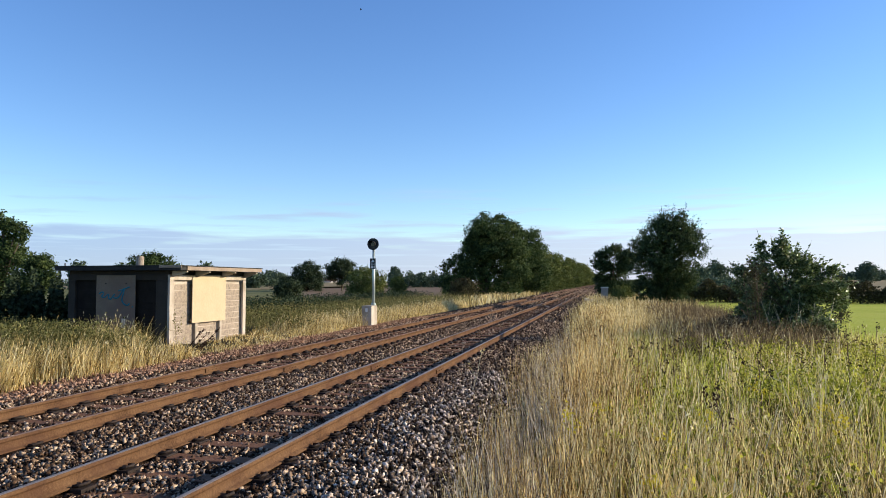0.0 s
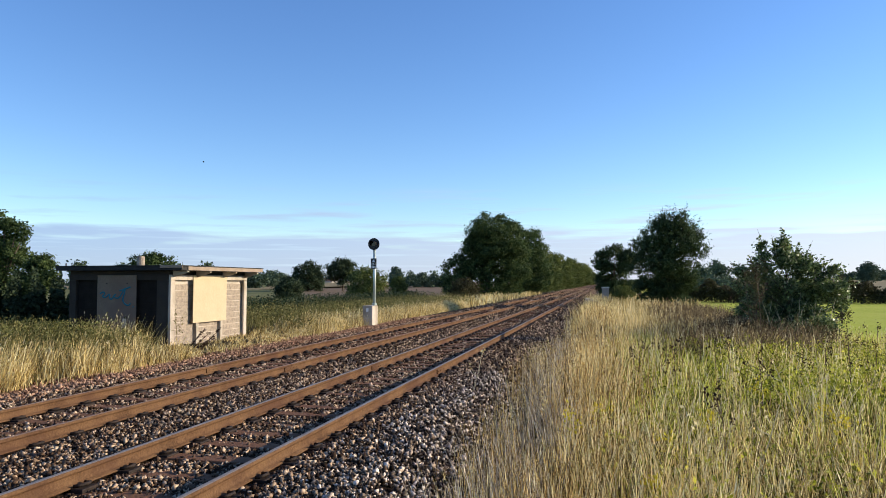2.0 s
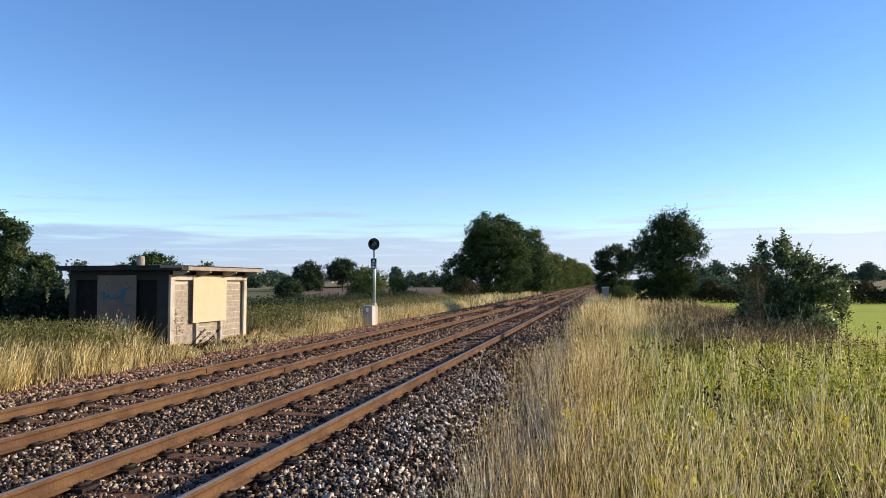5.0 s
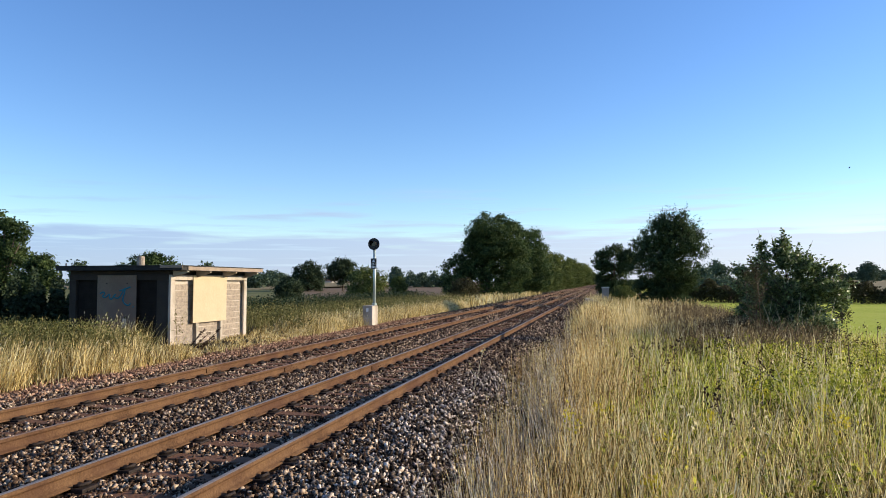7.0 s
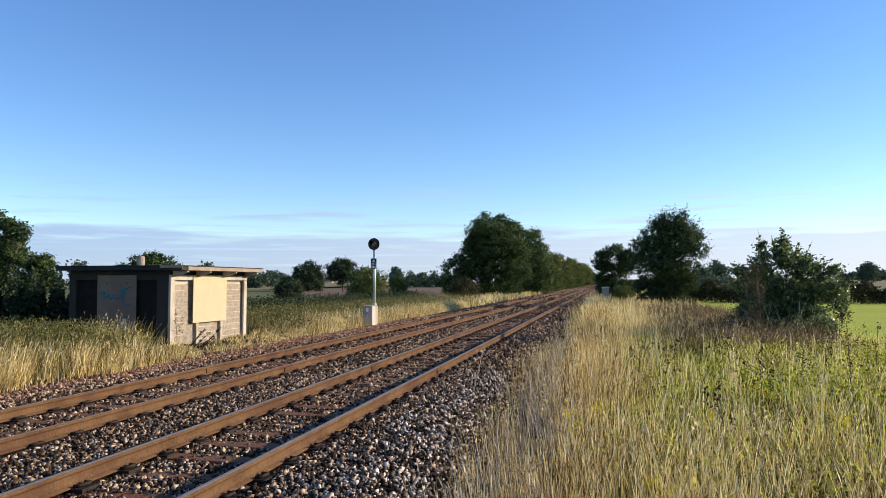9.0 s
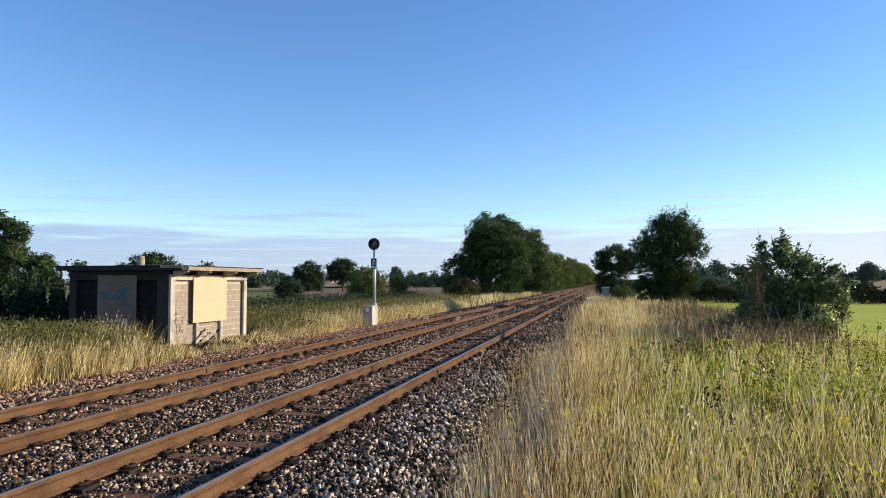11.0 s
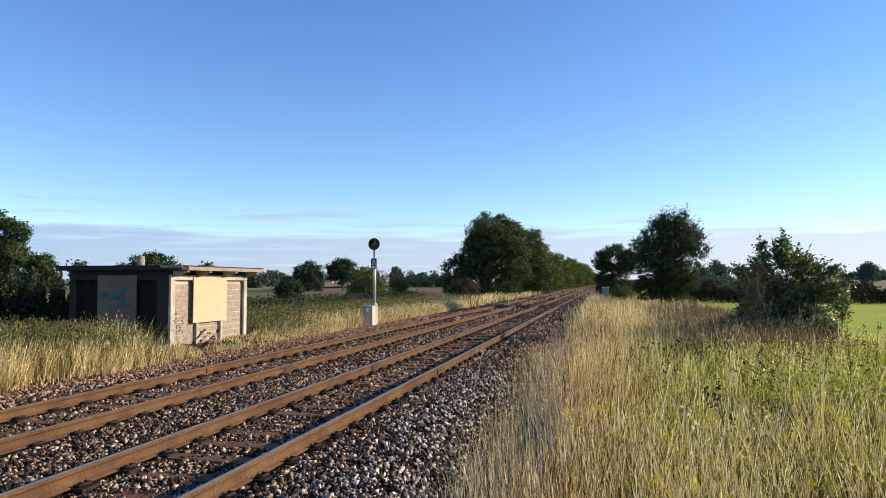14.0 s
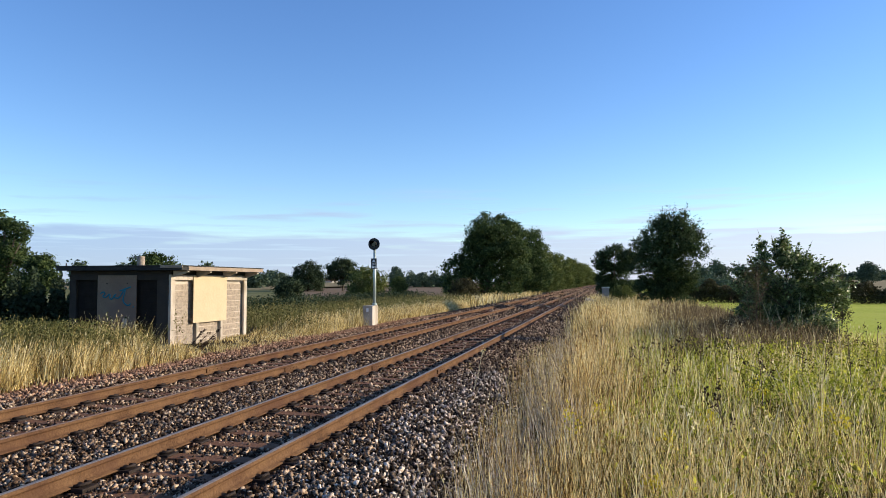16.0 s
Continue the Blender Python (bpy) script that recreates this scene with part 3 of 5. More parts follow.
def near_grass():
    rng = np.random.default_rng(11)

    def rim(x, y):
        return x - edge(y) - 0.16 * lumps(x, y, 1.7) - 0.1 * lumps(x, y, 5.0, 2)

    # low matted thatch under the tall straw at the rim of the ballast
    x, y, ln, tl = tussocks(rng, 1500, 15, -1.6, 0.5, 4.2, 34, 1.5, 0.1, lambda x, y: smooth(0.15, 0.4, rim(x, y)))
    grass("thatch", rng, x, y, rng.uniform(0.15, 0.42, len(x)) * tl, 0.0036 + 0.00018 * y, 0.3, M_UNDER, "low matted brown thatch at the ballast edge", 0.0, ln)
    # short dense grass that closes the sward under the taller stems, in uneven humps
    n = 72000
    y = 4.2 + 10.5 * rng.uniform(0, 1, n) ** 1.25
    x = rng.uniform(-1.4, 6.4, n)
    hump = 0.5 * clumped(x, y, 6.5, 5) + 0.5 * clumped(x + 0.2 * y, y, 3.1, 9)
    ok = (x < 0.37 * y + 1.0) & (rim(x, y) > 0.12) & (rng.uniform(size=n) < 0.06 + 0.94 * smooth(0.35, 0.6, hump))
    x, y, hump = x[ok], y[ok], hump[ok]
    h = rng.uniform(0.1, 0.3, len(x)) * (0.3 + 1.3 * hump)
    a, lean = rng.uniform(0, math.tau, len(x)), rng.normal(size=(len(x), 2)) * 0.3
    side = np.stack([np.cos(a), np.sin(a), np.zeros(len(x))], 1) * rng.uniform(0.003, 0.0065, (len(x), 1))
    foot = np.stack([x, y, ground_z(x, y) - 0.02], 1)
    tip = foot + np.concatenate([lean, np.ones((len(x), 1))], 1) * h[:, None]
    v = np.stack([foot - side, foot + side, tip + side * 0.3, tip - side * 0.3], 1).reshape(-1, 3)
    tagged(part("under_grass", mesh_of("under_grass", v, np.arange(len(v)).reshape(-1, 4), M_UNDER), None), "short dense grass under the taller stems", "grass", kind="stuff")
    # straw along the shoulder, tall
    x, y, ln, tl = tussocks(rng, 2700, 14, -1.7, 1.2, 4.2, 42, 1.6, 0.07, lambda x, y: smooth(0.9, -0.5, x + 0.6 * lumps(x, y, 0.8)) * smooth(0.2, 0.55, rim(x, y)) * (0.1 + 0.9 * smooth(0.38, 0.6, clumped(x, y, 6.5, 6))))
    grass("dry_grass", rng, x, y, (0.3 + 0.7 * rng.uniform(0, 1, len(x))) * tl * (0.8 + 0.3 * smooth(7, 13, y)) * (0.6 + 0.4 * smooth(0.0, 0.6, x - edge(y))), 0.0028 + 0.00019 * y, 0.09, M_STRAW_BROWN, "tall dry straw-coloured grass along the ballast edge", 0.35, ln)
    # grey stems leaning out over the stones
    x, y, ln, tl = tussocks(rng, 400, 9, -1.75, -0.3, 4.6, 24, 1.5, 0.07, lambda x, y: smooth(-0.3, 0.1, rim(x, y)) * smooth(0.75, 0.4, rim(x, y)))
    grass("bleached_grass", rng, x, y, rng.uniform(0.5, 0.95, len(x)) * tl, 0.0031 + 0.00016 * y, 0.1, M_GREYSTEM, "tall grey grass stems over the ballast shoulder", 0.3, ln * 0.7 + np.array([-0.1, 0]))
    # yellow-green sward, thinner close by
    x, y, ln, tl = tussocks(rng, 7600, 14, -0.6, 13.5, 4.2, 30, 1.45, 0.075, lambda x, y: (0.2 + 0.8 * smooth(-0.4, 1.4, x)) * (0.18 + 0.82 * smooth(6.0, 11.5, y)) * (0.04 + 0.96 * smooth(0.35, 0.65, 0.5 * clumped(x, y, 1.5, 4) + 0.5 * clumped(x, y, 6.2, 3))) * (1 - 0.8 * smooth(8.0, 9.5, x)))
    grass("green_grass", rng, x, y, (0.14 + 0.56 * rng.uniform(0, 1, len(x)) ** 1.5) * tl, 0.004 + 0.0002 * y, 0.24, M_GREEN, "yellow-green long grass of the lineside meadow", 0.0, ln)
    x, y, ln, tl = tussocks(rng, 1900, 12, -0.2, 9.5, 4.2, 30, 1.5, 0.09, lambda x, y: 0.9 * smooth(0.35, 0.7, 0.5 * clumped(x, y, 0.9, 7) + 0.5 * clumped(x, y, 6.6, 8)))
    grass("dry_grass", rng, x, y, (0.25 + 0.7 * rng.uniform(0, 1, len(x)) ** 1.3) * tl, 0.0028 + 0.0002 * y, 0.16, M_STRAW, "scattered dry seeding grass stems in the meadow", 0.4, ln)
    x, y, ln, tl = tussocks(rng, 280, 10, -0.6, 9.5, 4.6, 26, 1.4, 0.09, lambda x, y: 0.2 + 0.8 * clumped(x, y, 1.4, 9))
    grass("bleached_grass", rng, x, y, rng.uniform(0.5, 1.0, len(x)) * tl, 0.0036 + 0.0002 * y, 0.2, M_PALE, "tall bleached grass stems above the sward", 0.35, ln)
    x, y, ln, tl = tussocks(rng, 1900, 11, -0.4, 5.2, 4.2, 10.5, 1.1, 0.07, lambda x, y: smooth(0.35, 0.65, clumped(x, y, 6.4, 1)))
    grass("dry_grass", rng, x, y, (0.2 + 0.6 * rng.uniform(0, 1, len(x)) ** 1.3) * tl, 0.0032, 0.17, M_STRAW, "bright dry grass tussocks in the meadow", 0.35, ln)
    # broad low weeds between, thickest before the shrub
    x, y, ln, tl = tussocks(rng, 3400, 18, 0.0, 9.5, 4.4, 27, 1.1, 0.15, lambda x, y: (0.12 + 0.5 * clumped(x, y, 1.0, 12)) * (1 + 1.0 * smooth(2.0, 4.0, x) * smooth(12, 16, y)))
    p = np.stack([x, y, ground_z(x, y) + rng.uniform(0.02, 0.42, len(x)) * tl], 1)
    v, f = leaf_quads(rng, p, 0.045, long=1.7)
    tagged(part("meadow_weeds", mesh_of("meadow_weeds", v, f, M_LEAFY), None), "broad-leaved green weeds among the grass", "weeds", kind="stuff")
    # bright leafy weeds at the foot of the shrub
    x, y, ln, tl = tussocks(rng, 620, 26, 2.6, 9.2, 12.5, 23, 1.0, 0.14, lambda x, y: smooth(0.3, 0.6, clumped(x, y, 1.9, 14)))
    v, f = leaf_quads(rng, np.stack([x, y, ground_z(x, y) + rng.uniform(0.1, 0.62, len(x)) * tl], 1), 0.048, long=1.7)
    tagged(part("leafy_weeds", mesh_of("leafy_weeds", v, f, M_LEAFY), None), "bright leafy weeds at the foot of the shrub", "weeds", kind="stuff")
    # brown dried brambles and weeds beside the shrub
    x, y, ln, tl = tussocks(rng, 1000, 24, 0.6, 6.6, 22, 48, 1.2, 0.16, lambda x, y: smooth(0.6, 2.6, x - 0.03 * y))
    grass("rank_grass", rng, x, y, rng.uniform(0.4, 1.1, len(x)) * tl, 0.003 + 0.0002 * y, 0.3, M_DRYWEED, "brown dried brambles and rank weeds beside the shrub", 0.3, ln)
    # shorter grass round the viewpoint
    n = 8000
    x, y = rng.uniform(-0.9, 9, n), rng.uniform(-9, 2.6, n)
    grass("short_grass", rng, x, y, rng.uniform(0.15, 0.4, n), 0.005, 0.25, M_GREEN, "shorter trodden grass round the viewpoint")
    # pale straw further out
    x, y, ln, tl = tussocks(rng, 2200, 14, -1.35, 7.5, 27, 80, 1.3, 0.08, lambda x, y: 1 - 0.9 * smooth(1.0, 3.5, x - 0.03 * y))
    grass("dry_grass", rng, x, y, rng.uniform(0.5, 0.95, len(x)) * tl, 0.005 + 0.0002 * y, 0.12, M_STRAW, "pale dry tall grass further along the line", 0.2, ln)


near_grass()


def far_bank_grass():
    rng = np.random.default_rng(17)

    def strip(n, x0, x1, y0, y1, power=1.3):
        y = y0 + (y1 - y0) * rng.uniform(0, 1, n) ** power
        x = rng.uniform(x0, x1, n)
        hut = (x > -18.4) & (x < -14.25) & (y > 21.1) & (y < 26.6)
        keep = (x > -y * 1.05 - 1) & ~hut
        return x[keep], y[keep]

    x, y = strip(62000, -14.3, -11.3, 10, 60)
    keep = rng.uniform(size=len(x)) < (0.08 + 0.92 * smooth(0.3, 0.65, 0.5 * clumped(x, y, 1.1, 2) + 0.5 * clumped(x, y, 3.4, 5))) * (1 - 0.8 * smooth(-12.5, -13.2, x) * smooth(25, 21, y)) * (1 - 0.6 * smooth(-12.1, -12.7, x) * smooth(31, 40, y)) * (1 - 0.35 * smooth(-12.0, -12.9, x) * smooth(17, 24, y))
    x, y = x[keep], y[keep]
    low = (1 - 0.12 * smooth(13, 17, y)) * (1 - 0.86 * np.exp(-((y - 23) / 5.0) ** 6))
    grass("dry_grass", rng, x, y, rng.uniform(0.3, 1.0, len(x)) * (0.75 + 0.35 * clumped(x, y, 1.7, 3)) * smooth(-10.9, -11.9, x) * low, 0.0062 + 0.00016 * y, 0.22, M_STRAW, "sunlit dry golden grass beside the far line", 0.3, (0.16, 0))
    x, y = strip(42000, -30, -11.8, 11, 75)
    keep = (rng.uniform(size=len(x)) < 0.4 + 0.6 * clumped(x, y, 0.4, 5)) & ~((x > -14.4) & (y > 18) & (y < 27))
    x, y = x[keep], y[keep]
    grass("rank_grass", rng, x, y, rng.uniform(0.4, 1.15, len(x)) * (0.5 + 0.8 * clumped(x, y, 0.9, 8)) * (0.45 + 0.55 * smooth(-11.8, -14, x)) * (1 - 0.35 * np.exp(-((y - 19.5) / 2.0) ** 2) * smooth(-19, -17.5, x)), 0.0045 + 0.00013 * y, 0.22, M_WEED, "olive rank grass and weeds on the far bank", 0.2)
    # plumes of tall grass standing up through the brambles before the hut
    x, y, ln, tl = tussocks(rng, 900, 14, -19, -12.4, 12.5, 20.6, 0.9, 0.16, lambda x, y: (x > -1.05 * y - 1) * (x < -0.72 * y) * 0.95)
    grass("rank_grass", rng, x, y, (0.5 + 0.75 * rng.uniform(0, 1, len(x)) ** 1.3) * tl * (0.7 + 0.3 * smooth(18, 15, y)), 0.0068, 0.16, M_WEED, "tall olive grass plumes among brambles before hut", 0.4, ln + np.array([0.12, 0]))
    x, y, ln, tl = tussocks(rng, 170, 12, -16.5, -12.4, 12.5, 20.6, 0.9, 0.14, lambda x, y: (x > -1.05 * y - 1) * (x < -0.72 * y) * 0.95)
    grass("dry_grass", rng, x, y, (0.5 + 0.6 * rng.uniform(0, 1, len(x)) ** 1.3) * tl, 0.006, 0.16, M_STRAW, "pale feathery grass plumes before the hut", 0.5, ln + np.array([0.16, 0]))
    x, y = strip(9000, -24, -10.8, 60, 130)
    few = rng.uniform(size=len(x)) < smooth(0.35, 0.6, clumped(x, y, 0.5, 3))
    x, y = x[few], y[few]
    grass("dry_grass", rng, x, y, rng.uniform(0.35, 0.85, len(x)), 0.03, 0.16, M_STRAW, "pale dry grass far along the line")
    cx, cy = strip(3300, -34, -12.6, 13, 66, 1.1)
    out = ~((cx > -14.6) & (cy > 17) & (cy < 28))
    cx, cy = cx[out], cy[out]
    for mat, half, label in ((M_WEED, 0, "dense olive nettles and brambles on the far bank"), (M_BRAMBLE, 1, "dark green bramble clumps on the far bank")):
        u, w = cx[half::2], cy[half::2]
        top = np.repeat(rng.uniform(0.45, 1.15, len(u)) * (0.6 + 0.7 * clumped(u, w, 0.8, 11)), 30)
        x = np.repeat(u, 30) + rng.normal(size=len(u) * 30) * 0.32
        y = np.repeat(w, 30) + rng.normal(size=len(u) * 30) * 0.32
        p = np.stack([x, y, ground_z(x, y) + top * rng.uniform(0.15, 1.0, len(x)) ** 0.6], 1)
        v, f = leaf_quads(rng, p, 0.058, long=1.9)
        tagged(part("bank_weeds", mesh_of("bank_weeds", v, f, mat), None), label, "weeds", kind="stuff")


far_bank_grass()


# ---- concrete lineside hut ----
def hut():
    X1, X0, Y0, Y1, Z0 = -14.3, -18.25, 21.2, 26.4, -0.55
    root = thing("lineside_hut", (0, 0, 0), "boarded-up flat-roofed concrete railway hut beside the line", "hut")
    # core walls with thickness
    part("wall", boxed(X0 + 0.1, X1 - 0.12, Y0 + 0.12, Y0 + 0.3, Z0, 2.0), M_PANEL_SHADED, root)
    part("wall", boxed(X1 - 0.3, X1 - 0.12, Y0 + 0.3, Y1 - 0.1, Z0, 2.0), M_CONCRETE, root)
    part("wall", boxed(X0 + 0.1, X0 + 0.28, Y0 + 0.3, Y1 - 0.1, Z0, 2.0), M_CONCRETE_SHADED, root)
    part("wall", boxed(X0 + 0.28, X1 - 0.3, Y1 - 0.28, Y1 - 0.1, Z0, 2.0), M_CONCRETE_SHADED, root)
    # posts on the track side and the end
    for y0, y1 in ((Y0, Y0 + 0.26), (Y1 - 0.24, Y1)):
        part("corner_post", boxed(X1 - 0.055, X1 + 0.03, y0, y1, Z0, 1.83, bevel=0.012), M_CONCRETE, root)
    for y in (22.86, 24.5):
        part("post", boxed(X1 - 0.2, X1 + 0.02, y - 0.075, y + 0.075, Z0, 0.6, bevel=0.01), M_CONCRETE, root)
    part("lintel", boxed(X1 - 0.055, X1 + 0.034, Y0, Y1 + 0.004, 1.832, 2.02, bevel=0.012), M_CONCRETE, root)
    # the end face takes the shade-darkened copies, right up to the sunlit corner
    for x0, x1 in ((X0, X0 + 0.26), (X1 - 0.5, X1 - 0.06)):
        part("corner_post", boxed(x0, x1, Y0 - 0.004, Y0 + 0.2, Z0, 1.83, bevel=0.012), M_CONCRETE_SHADED, root)
    part("lintel", boxed(X0, X1 - 0.06, Y0 - 0.004, Y0 + 0.2, 1.832, 2.02, bevel=0.012), M_CONCRETE_SHADED, root)
    # pebbled panels laid in courses
    rng = random.Random(3)
    course = 0.222
    for y0, y1 in ((Y0 + 0.27, 22.78), (22.94, 24.42), (24.58, Y1 - 0.25)):
        for k in range(11):
            z = Z0 + 0.04 + k * course
            if z + course > 1.86:
                break
            d = rng.uniform(-0.004, 0.004)
            part("panel", boxed(X1 - 0.13, X1 - 0.104 + d, y0, y1, z, z + course - 0.026, bevel=0.006), M_PANEL, root)
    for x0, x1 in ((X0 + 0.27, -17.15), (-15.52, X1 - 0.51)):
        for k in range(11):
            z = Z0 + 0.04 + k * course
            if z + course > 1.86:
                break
            part("panel", boxed(x0, x1, Y0 + 0.09 + rng.uniform(-0.004, 0.004), Y0 + 0.13, z, z + course - 0.012, bevel=0.006), M_PANEL_SHADED, root)
    # boards over window and door
    part("window_board", boxed(X1 + 0.04, X1 + 0.065, 22.5, 24.76, 0.31, 2.0, bevel=0.004), M_BOARD, root, "pale cream plywood sheet over the window")
    part("window_frame", boxed(X1 - 0.12, X1 + 0.03, 22.56, 24.7, 0.36, 0.44, bevel=0.004), M_FASCIA, root)
    part("door_board", boxed(-17.1, -15.57, Y0 - 0.035, Y0 - 0.008, 0.42, 2.0, bevel=0.004), M_PLY, root, "weathered plywood sheet with blue scrawl over the door")
    part("door_board", boxed(-17.09, -15.58, Y0 - 0.03, Y0 - 0.006, -0.5, 0.412, bevel=0.004), M_PLY, root, "lower weathered plywood sheet")
    part("hasp", boxed(-16.06, -15.93, Y0 - 0.075, Y0 - 0.03, 0.2, 0.52, bevel=0.01), M_CONCRETE, root, "pale metal lock cover")
    for x in (-16.72, -15.92):
        part("bolt", disc(bmesh.new(), (x, Y0 - 0.04, 1.72), 0.022, 0.02, "Y", 8), M_IRON, root)
    # sprayed scrawl
    s = bpy.data.curves.new("scrawl", "CURVE")
    s.dimensions, s.bevel_depth, s.bevel_resolution = "3D", 0.028, 1
    for line in (((0.1, 0.62), (0.22, 0.7), (0.3, 0.62), (0.17, 0.52), (0.33, 0.47), (0.42, 0.58)),
                 ((0.42, 0.58), (0.5, 0.62), (0.46, 0.46), (0.58, 0.42), (0.66, 0.58), (0.74, 0.6)),
                 ((0.66, 0.5), (0.8, 0.42), (0.96, 0.62), (1.1, 0.86), (1.05, 0.6), (0.98, 0.4), (1.08, 0.26), (1.24, 0.2), (1.3, 0.3)),
                 ((0.86, 0.72), (1.05, 0.76), (1.3, 0.86)), ((1.4, 0.18), (1.43, 0.16))):
        sp = s.splines.new("NURBS")
        sp.points.add(len(line) - 1)
        for q, (u, w) in zip(sp.points, line):
            q.co = (-17.08 + u, Y0 - 0.03, 0.75 + w, 1)
        sp.use_endpoint_u, sp.order_u = True, 3
    s.materials.append(M_PAINT_BLUE)
    ob = new("scrawl", s)
    ob.parent = root
    # flat roof on brackets
    rx0, rx1, ry0, ry1 = -18.55, -13.66, 20.88, 26.5
    roof = part("roof", boxed(rx0, rx1, ry0, ry1, 2.16, 2.3, bevel=0.015), M_ROOF, root, "dark flat bitumen roof with overhang")
    part("soffit", boxed(X0 + 0.02, X1 - 0.02, Y0 + 0.02, Y1 - 0.02, 2.022, 2.158), M_CONCRETE_SHADED, root)
    part("fascia", boxed(rx1 + 0.002, rx1 + 0.03, ry0 + 0.35, ry1 + 0.03, 2.165, 2.295, bevel=0.004), M_FASCIA, root, "weathered timber fascia")
    part("fascia", boxed(rx1 - 0.8, rx1 + 0.04, ry0 - 0.03, ry0 - 0.002, 2.24, 2.33, bevel=0.01), M_FASCIA, root, "split end of pale fascia")
    part("roof_edge", boxed(rx0 - 0.02, rx1 + 0.05, ry0 - 0.02, ry1 + 0.05, 2.302, 2.33, bevel=0.006), M_ROOF, root)
    for y in (21.35, 22.75, 24.55, 26.25):
        bm = bmesh.new()
        vs = [bm.verts.new(c) for c in ((X1 + 0.036, y - 0.045, 1.93), (X1 + 0.036, y - 0.045, 2.155), (rx1 - 0.05, y - 0.045, 2.155), (rx1 - 0.05, y - 0.045, 2.1))]
        ws = [bm.verts.new(v.co + Vector((0, 0.09, 0))) for v in vs]
        bm.faces.new(vs), bm.faces.new(ws[::-1])
        for k in range(4):
            bm.faces.new((vs[k], vs[(k + 1) % 4], ws[(k + 1) % 4], ws[k]))
        bmesh.ops.recalc_face_normals(bm, faces=bm.faces)
        part("bracket", bm, M_CONCRETE, root)
    flue = disc(bmesh.new(), (-16.75, 23.0, 2.52), 0.14, 0.42, "Z", 20, 0.02)
    part("flue", flue, M_PANEL, root, "stub concrete flue pipe")
    part("rod", tube(bmesh.new(), [(-18.2, 20.95, 2.3), (-18.2, 20.95, 2.42)], [0.02, 0.02], 6), M_IRON, root)
    return root


hut()


# ---- signal ----
def signal():
    X, Y = -11.25, 33.6
    root = thing("railway_signal", (0, 0, 0), "single black round railway signal head on a grey post", "signal")
    part("base_box", boxed(X - 0.4, X + 0.1, Y - 0.45, Y + 0.4, -0.6, 0.6, bevel=0.015), M_CONCRETE, root, "concrete base block")
    part("base_plate", boxed(X - 0.22, X - 0.1, Y - 0.46, Y - 0.451, 0.3, 0.48), M_WHITE, root)
    part("post", tube(bmesh.new(), [(X - 0.03, Y + 0.25, 0.6), (X - 0.03, Y + 0.25, 3.4)], [0.075, 0.07], 14), M_GALV, root, "galvanised tubular post")
    part("post_collar", disc(bmesh.new(), (X - 0.03, Y + 0.25, 0.66), 0.12, 0.1, "Z", 16, 0.01), M_GALV, root)
    yp = Y + 0.13
    xp = X - 0.03
    plate = part("identification_plate", boxed(xp - 0.15, xp + 0.15, yp - 0.03, yp - 0.012, 2.42, 2.95, bevel=0.004), M_BLACK, root, "black plate with white arrow and letters")
    bm = bmesh.new()
    v = [bm.verts.new((xp + a, yp - 0.034, z)) for a, z in ((-0.1, 2.76), (0.1, 2.76), (0.0, 2.91))]
    w = [bm.verts.new(q.co + Vector((0, 0.005, 0))) for q in v]
    bm.faces.new(v), bm.faces.new(w[::-1])
    for k in range(3):
        bm.faces.new((v[k], w[k], w[(k + 1) % 3], v[(k + 1) % 3]))
    part("arrow", bm, M_WHITE, plate)
    for k in range(3):
        part("number_bar", boxed(xp - 0.1 + k * 0.075, xp - 0.05 + k * 0.075, yp - 0.036, yp - 0.031, 2.46, 2.56), M_WHITE, plate)
    txt = bpy.data.curves.new("letters", "FONT")
    txt.body, txt.size, txt.align_x, txt.extrude = "EN", 0.17, "CENTER", 0.002
    txt.materials.append(M_WHITE)
    t = new("letters", txt)
    t.parent = plate
    t.matrix_basis = pose(xp, yp - 0.034, 2.6, 90, 0, 0)
    # round head, backing disc, hood and lens
    zc = 3.67
    head = part("backing_disc", disc(bmesh.new(), (xp, yp, zc), 0.3, 0.03, "Y", 40, 0.006), M_BLACK, root, "black round backing disc")
    part("housing", disc(bmesh.new(), (xp, yp + 0.12, zc), 0.2, 0.22, "Y", 28, 0.02), M_BLACK, root)
    part("lens", disc(bmesh.new(), (xp, yp - 0.03, zc), 0.115, 0.05, "Y", 28, 0.015), M_GLASS, head, "unlit dark lens")
    bm = bmesh.new()
    n = 20
    for k in range(n + 1):
        a = math.radians(-20 + 220 * k / n)
        for r, ln in ((0.16, 0.36), (0.15, 0.36)):
            bm.verts.new((xp + math.cos(a) * r, yp - 0.02, zc + math.sin(a) * r))
            bm.verts.new((xp + math.cos(a) * r, yp - 0.02 - ln * (0.45 + 0.55 * max(0, math.sin(a))), zc + math.sin(a) * r))
    bm.verts.ensure_lookup_table()
    for k in range(n):
        i = k * 4
        bm.faces.new([bm.verts[j] for j in (i, i + 4, i + 5, i + 1)])
        bm.faces.new([bm.verts[j] for j in (i + 2, i + 3, i + 7, i + 6)])
        bm.faces.new([bm.verts[j] for j in (i + 1, i + 5, i + 7, i + 3)])
    part("hood", bm, M_BLACK, head)
    part("head_bracket", tube(bmesh.new(), [(xp, Y + 0.25, 3.3), (xp, Y + 0.25, 3.6)], [0.06, 0.06], 10), M_BLACK, root)


signal()


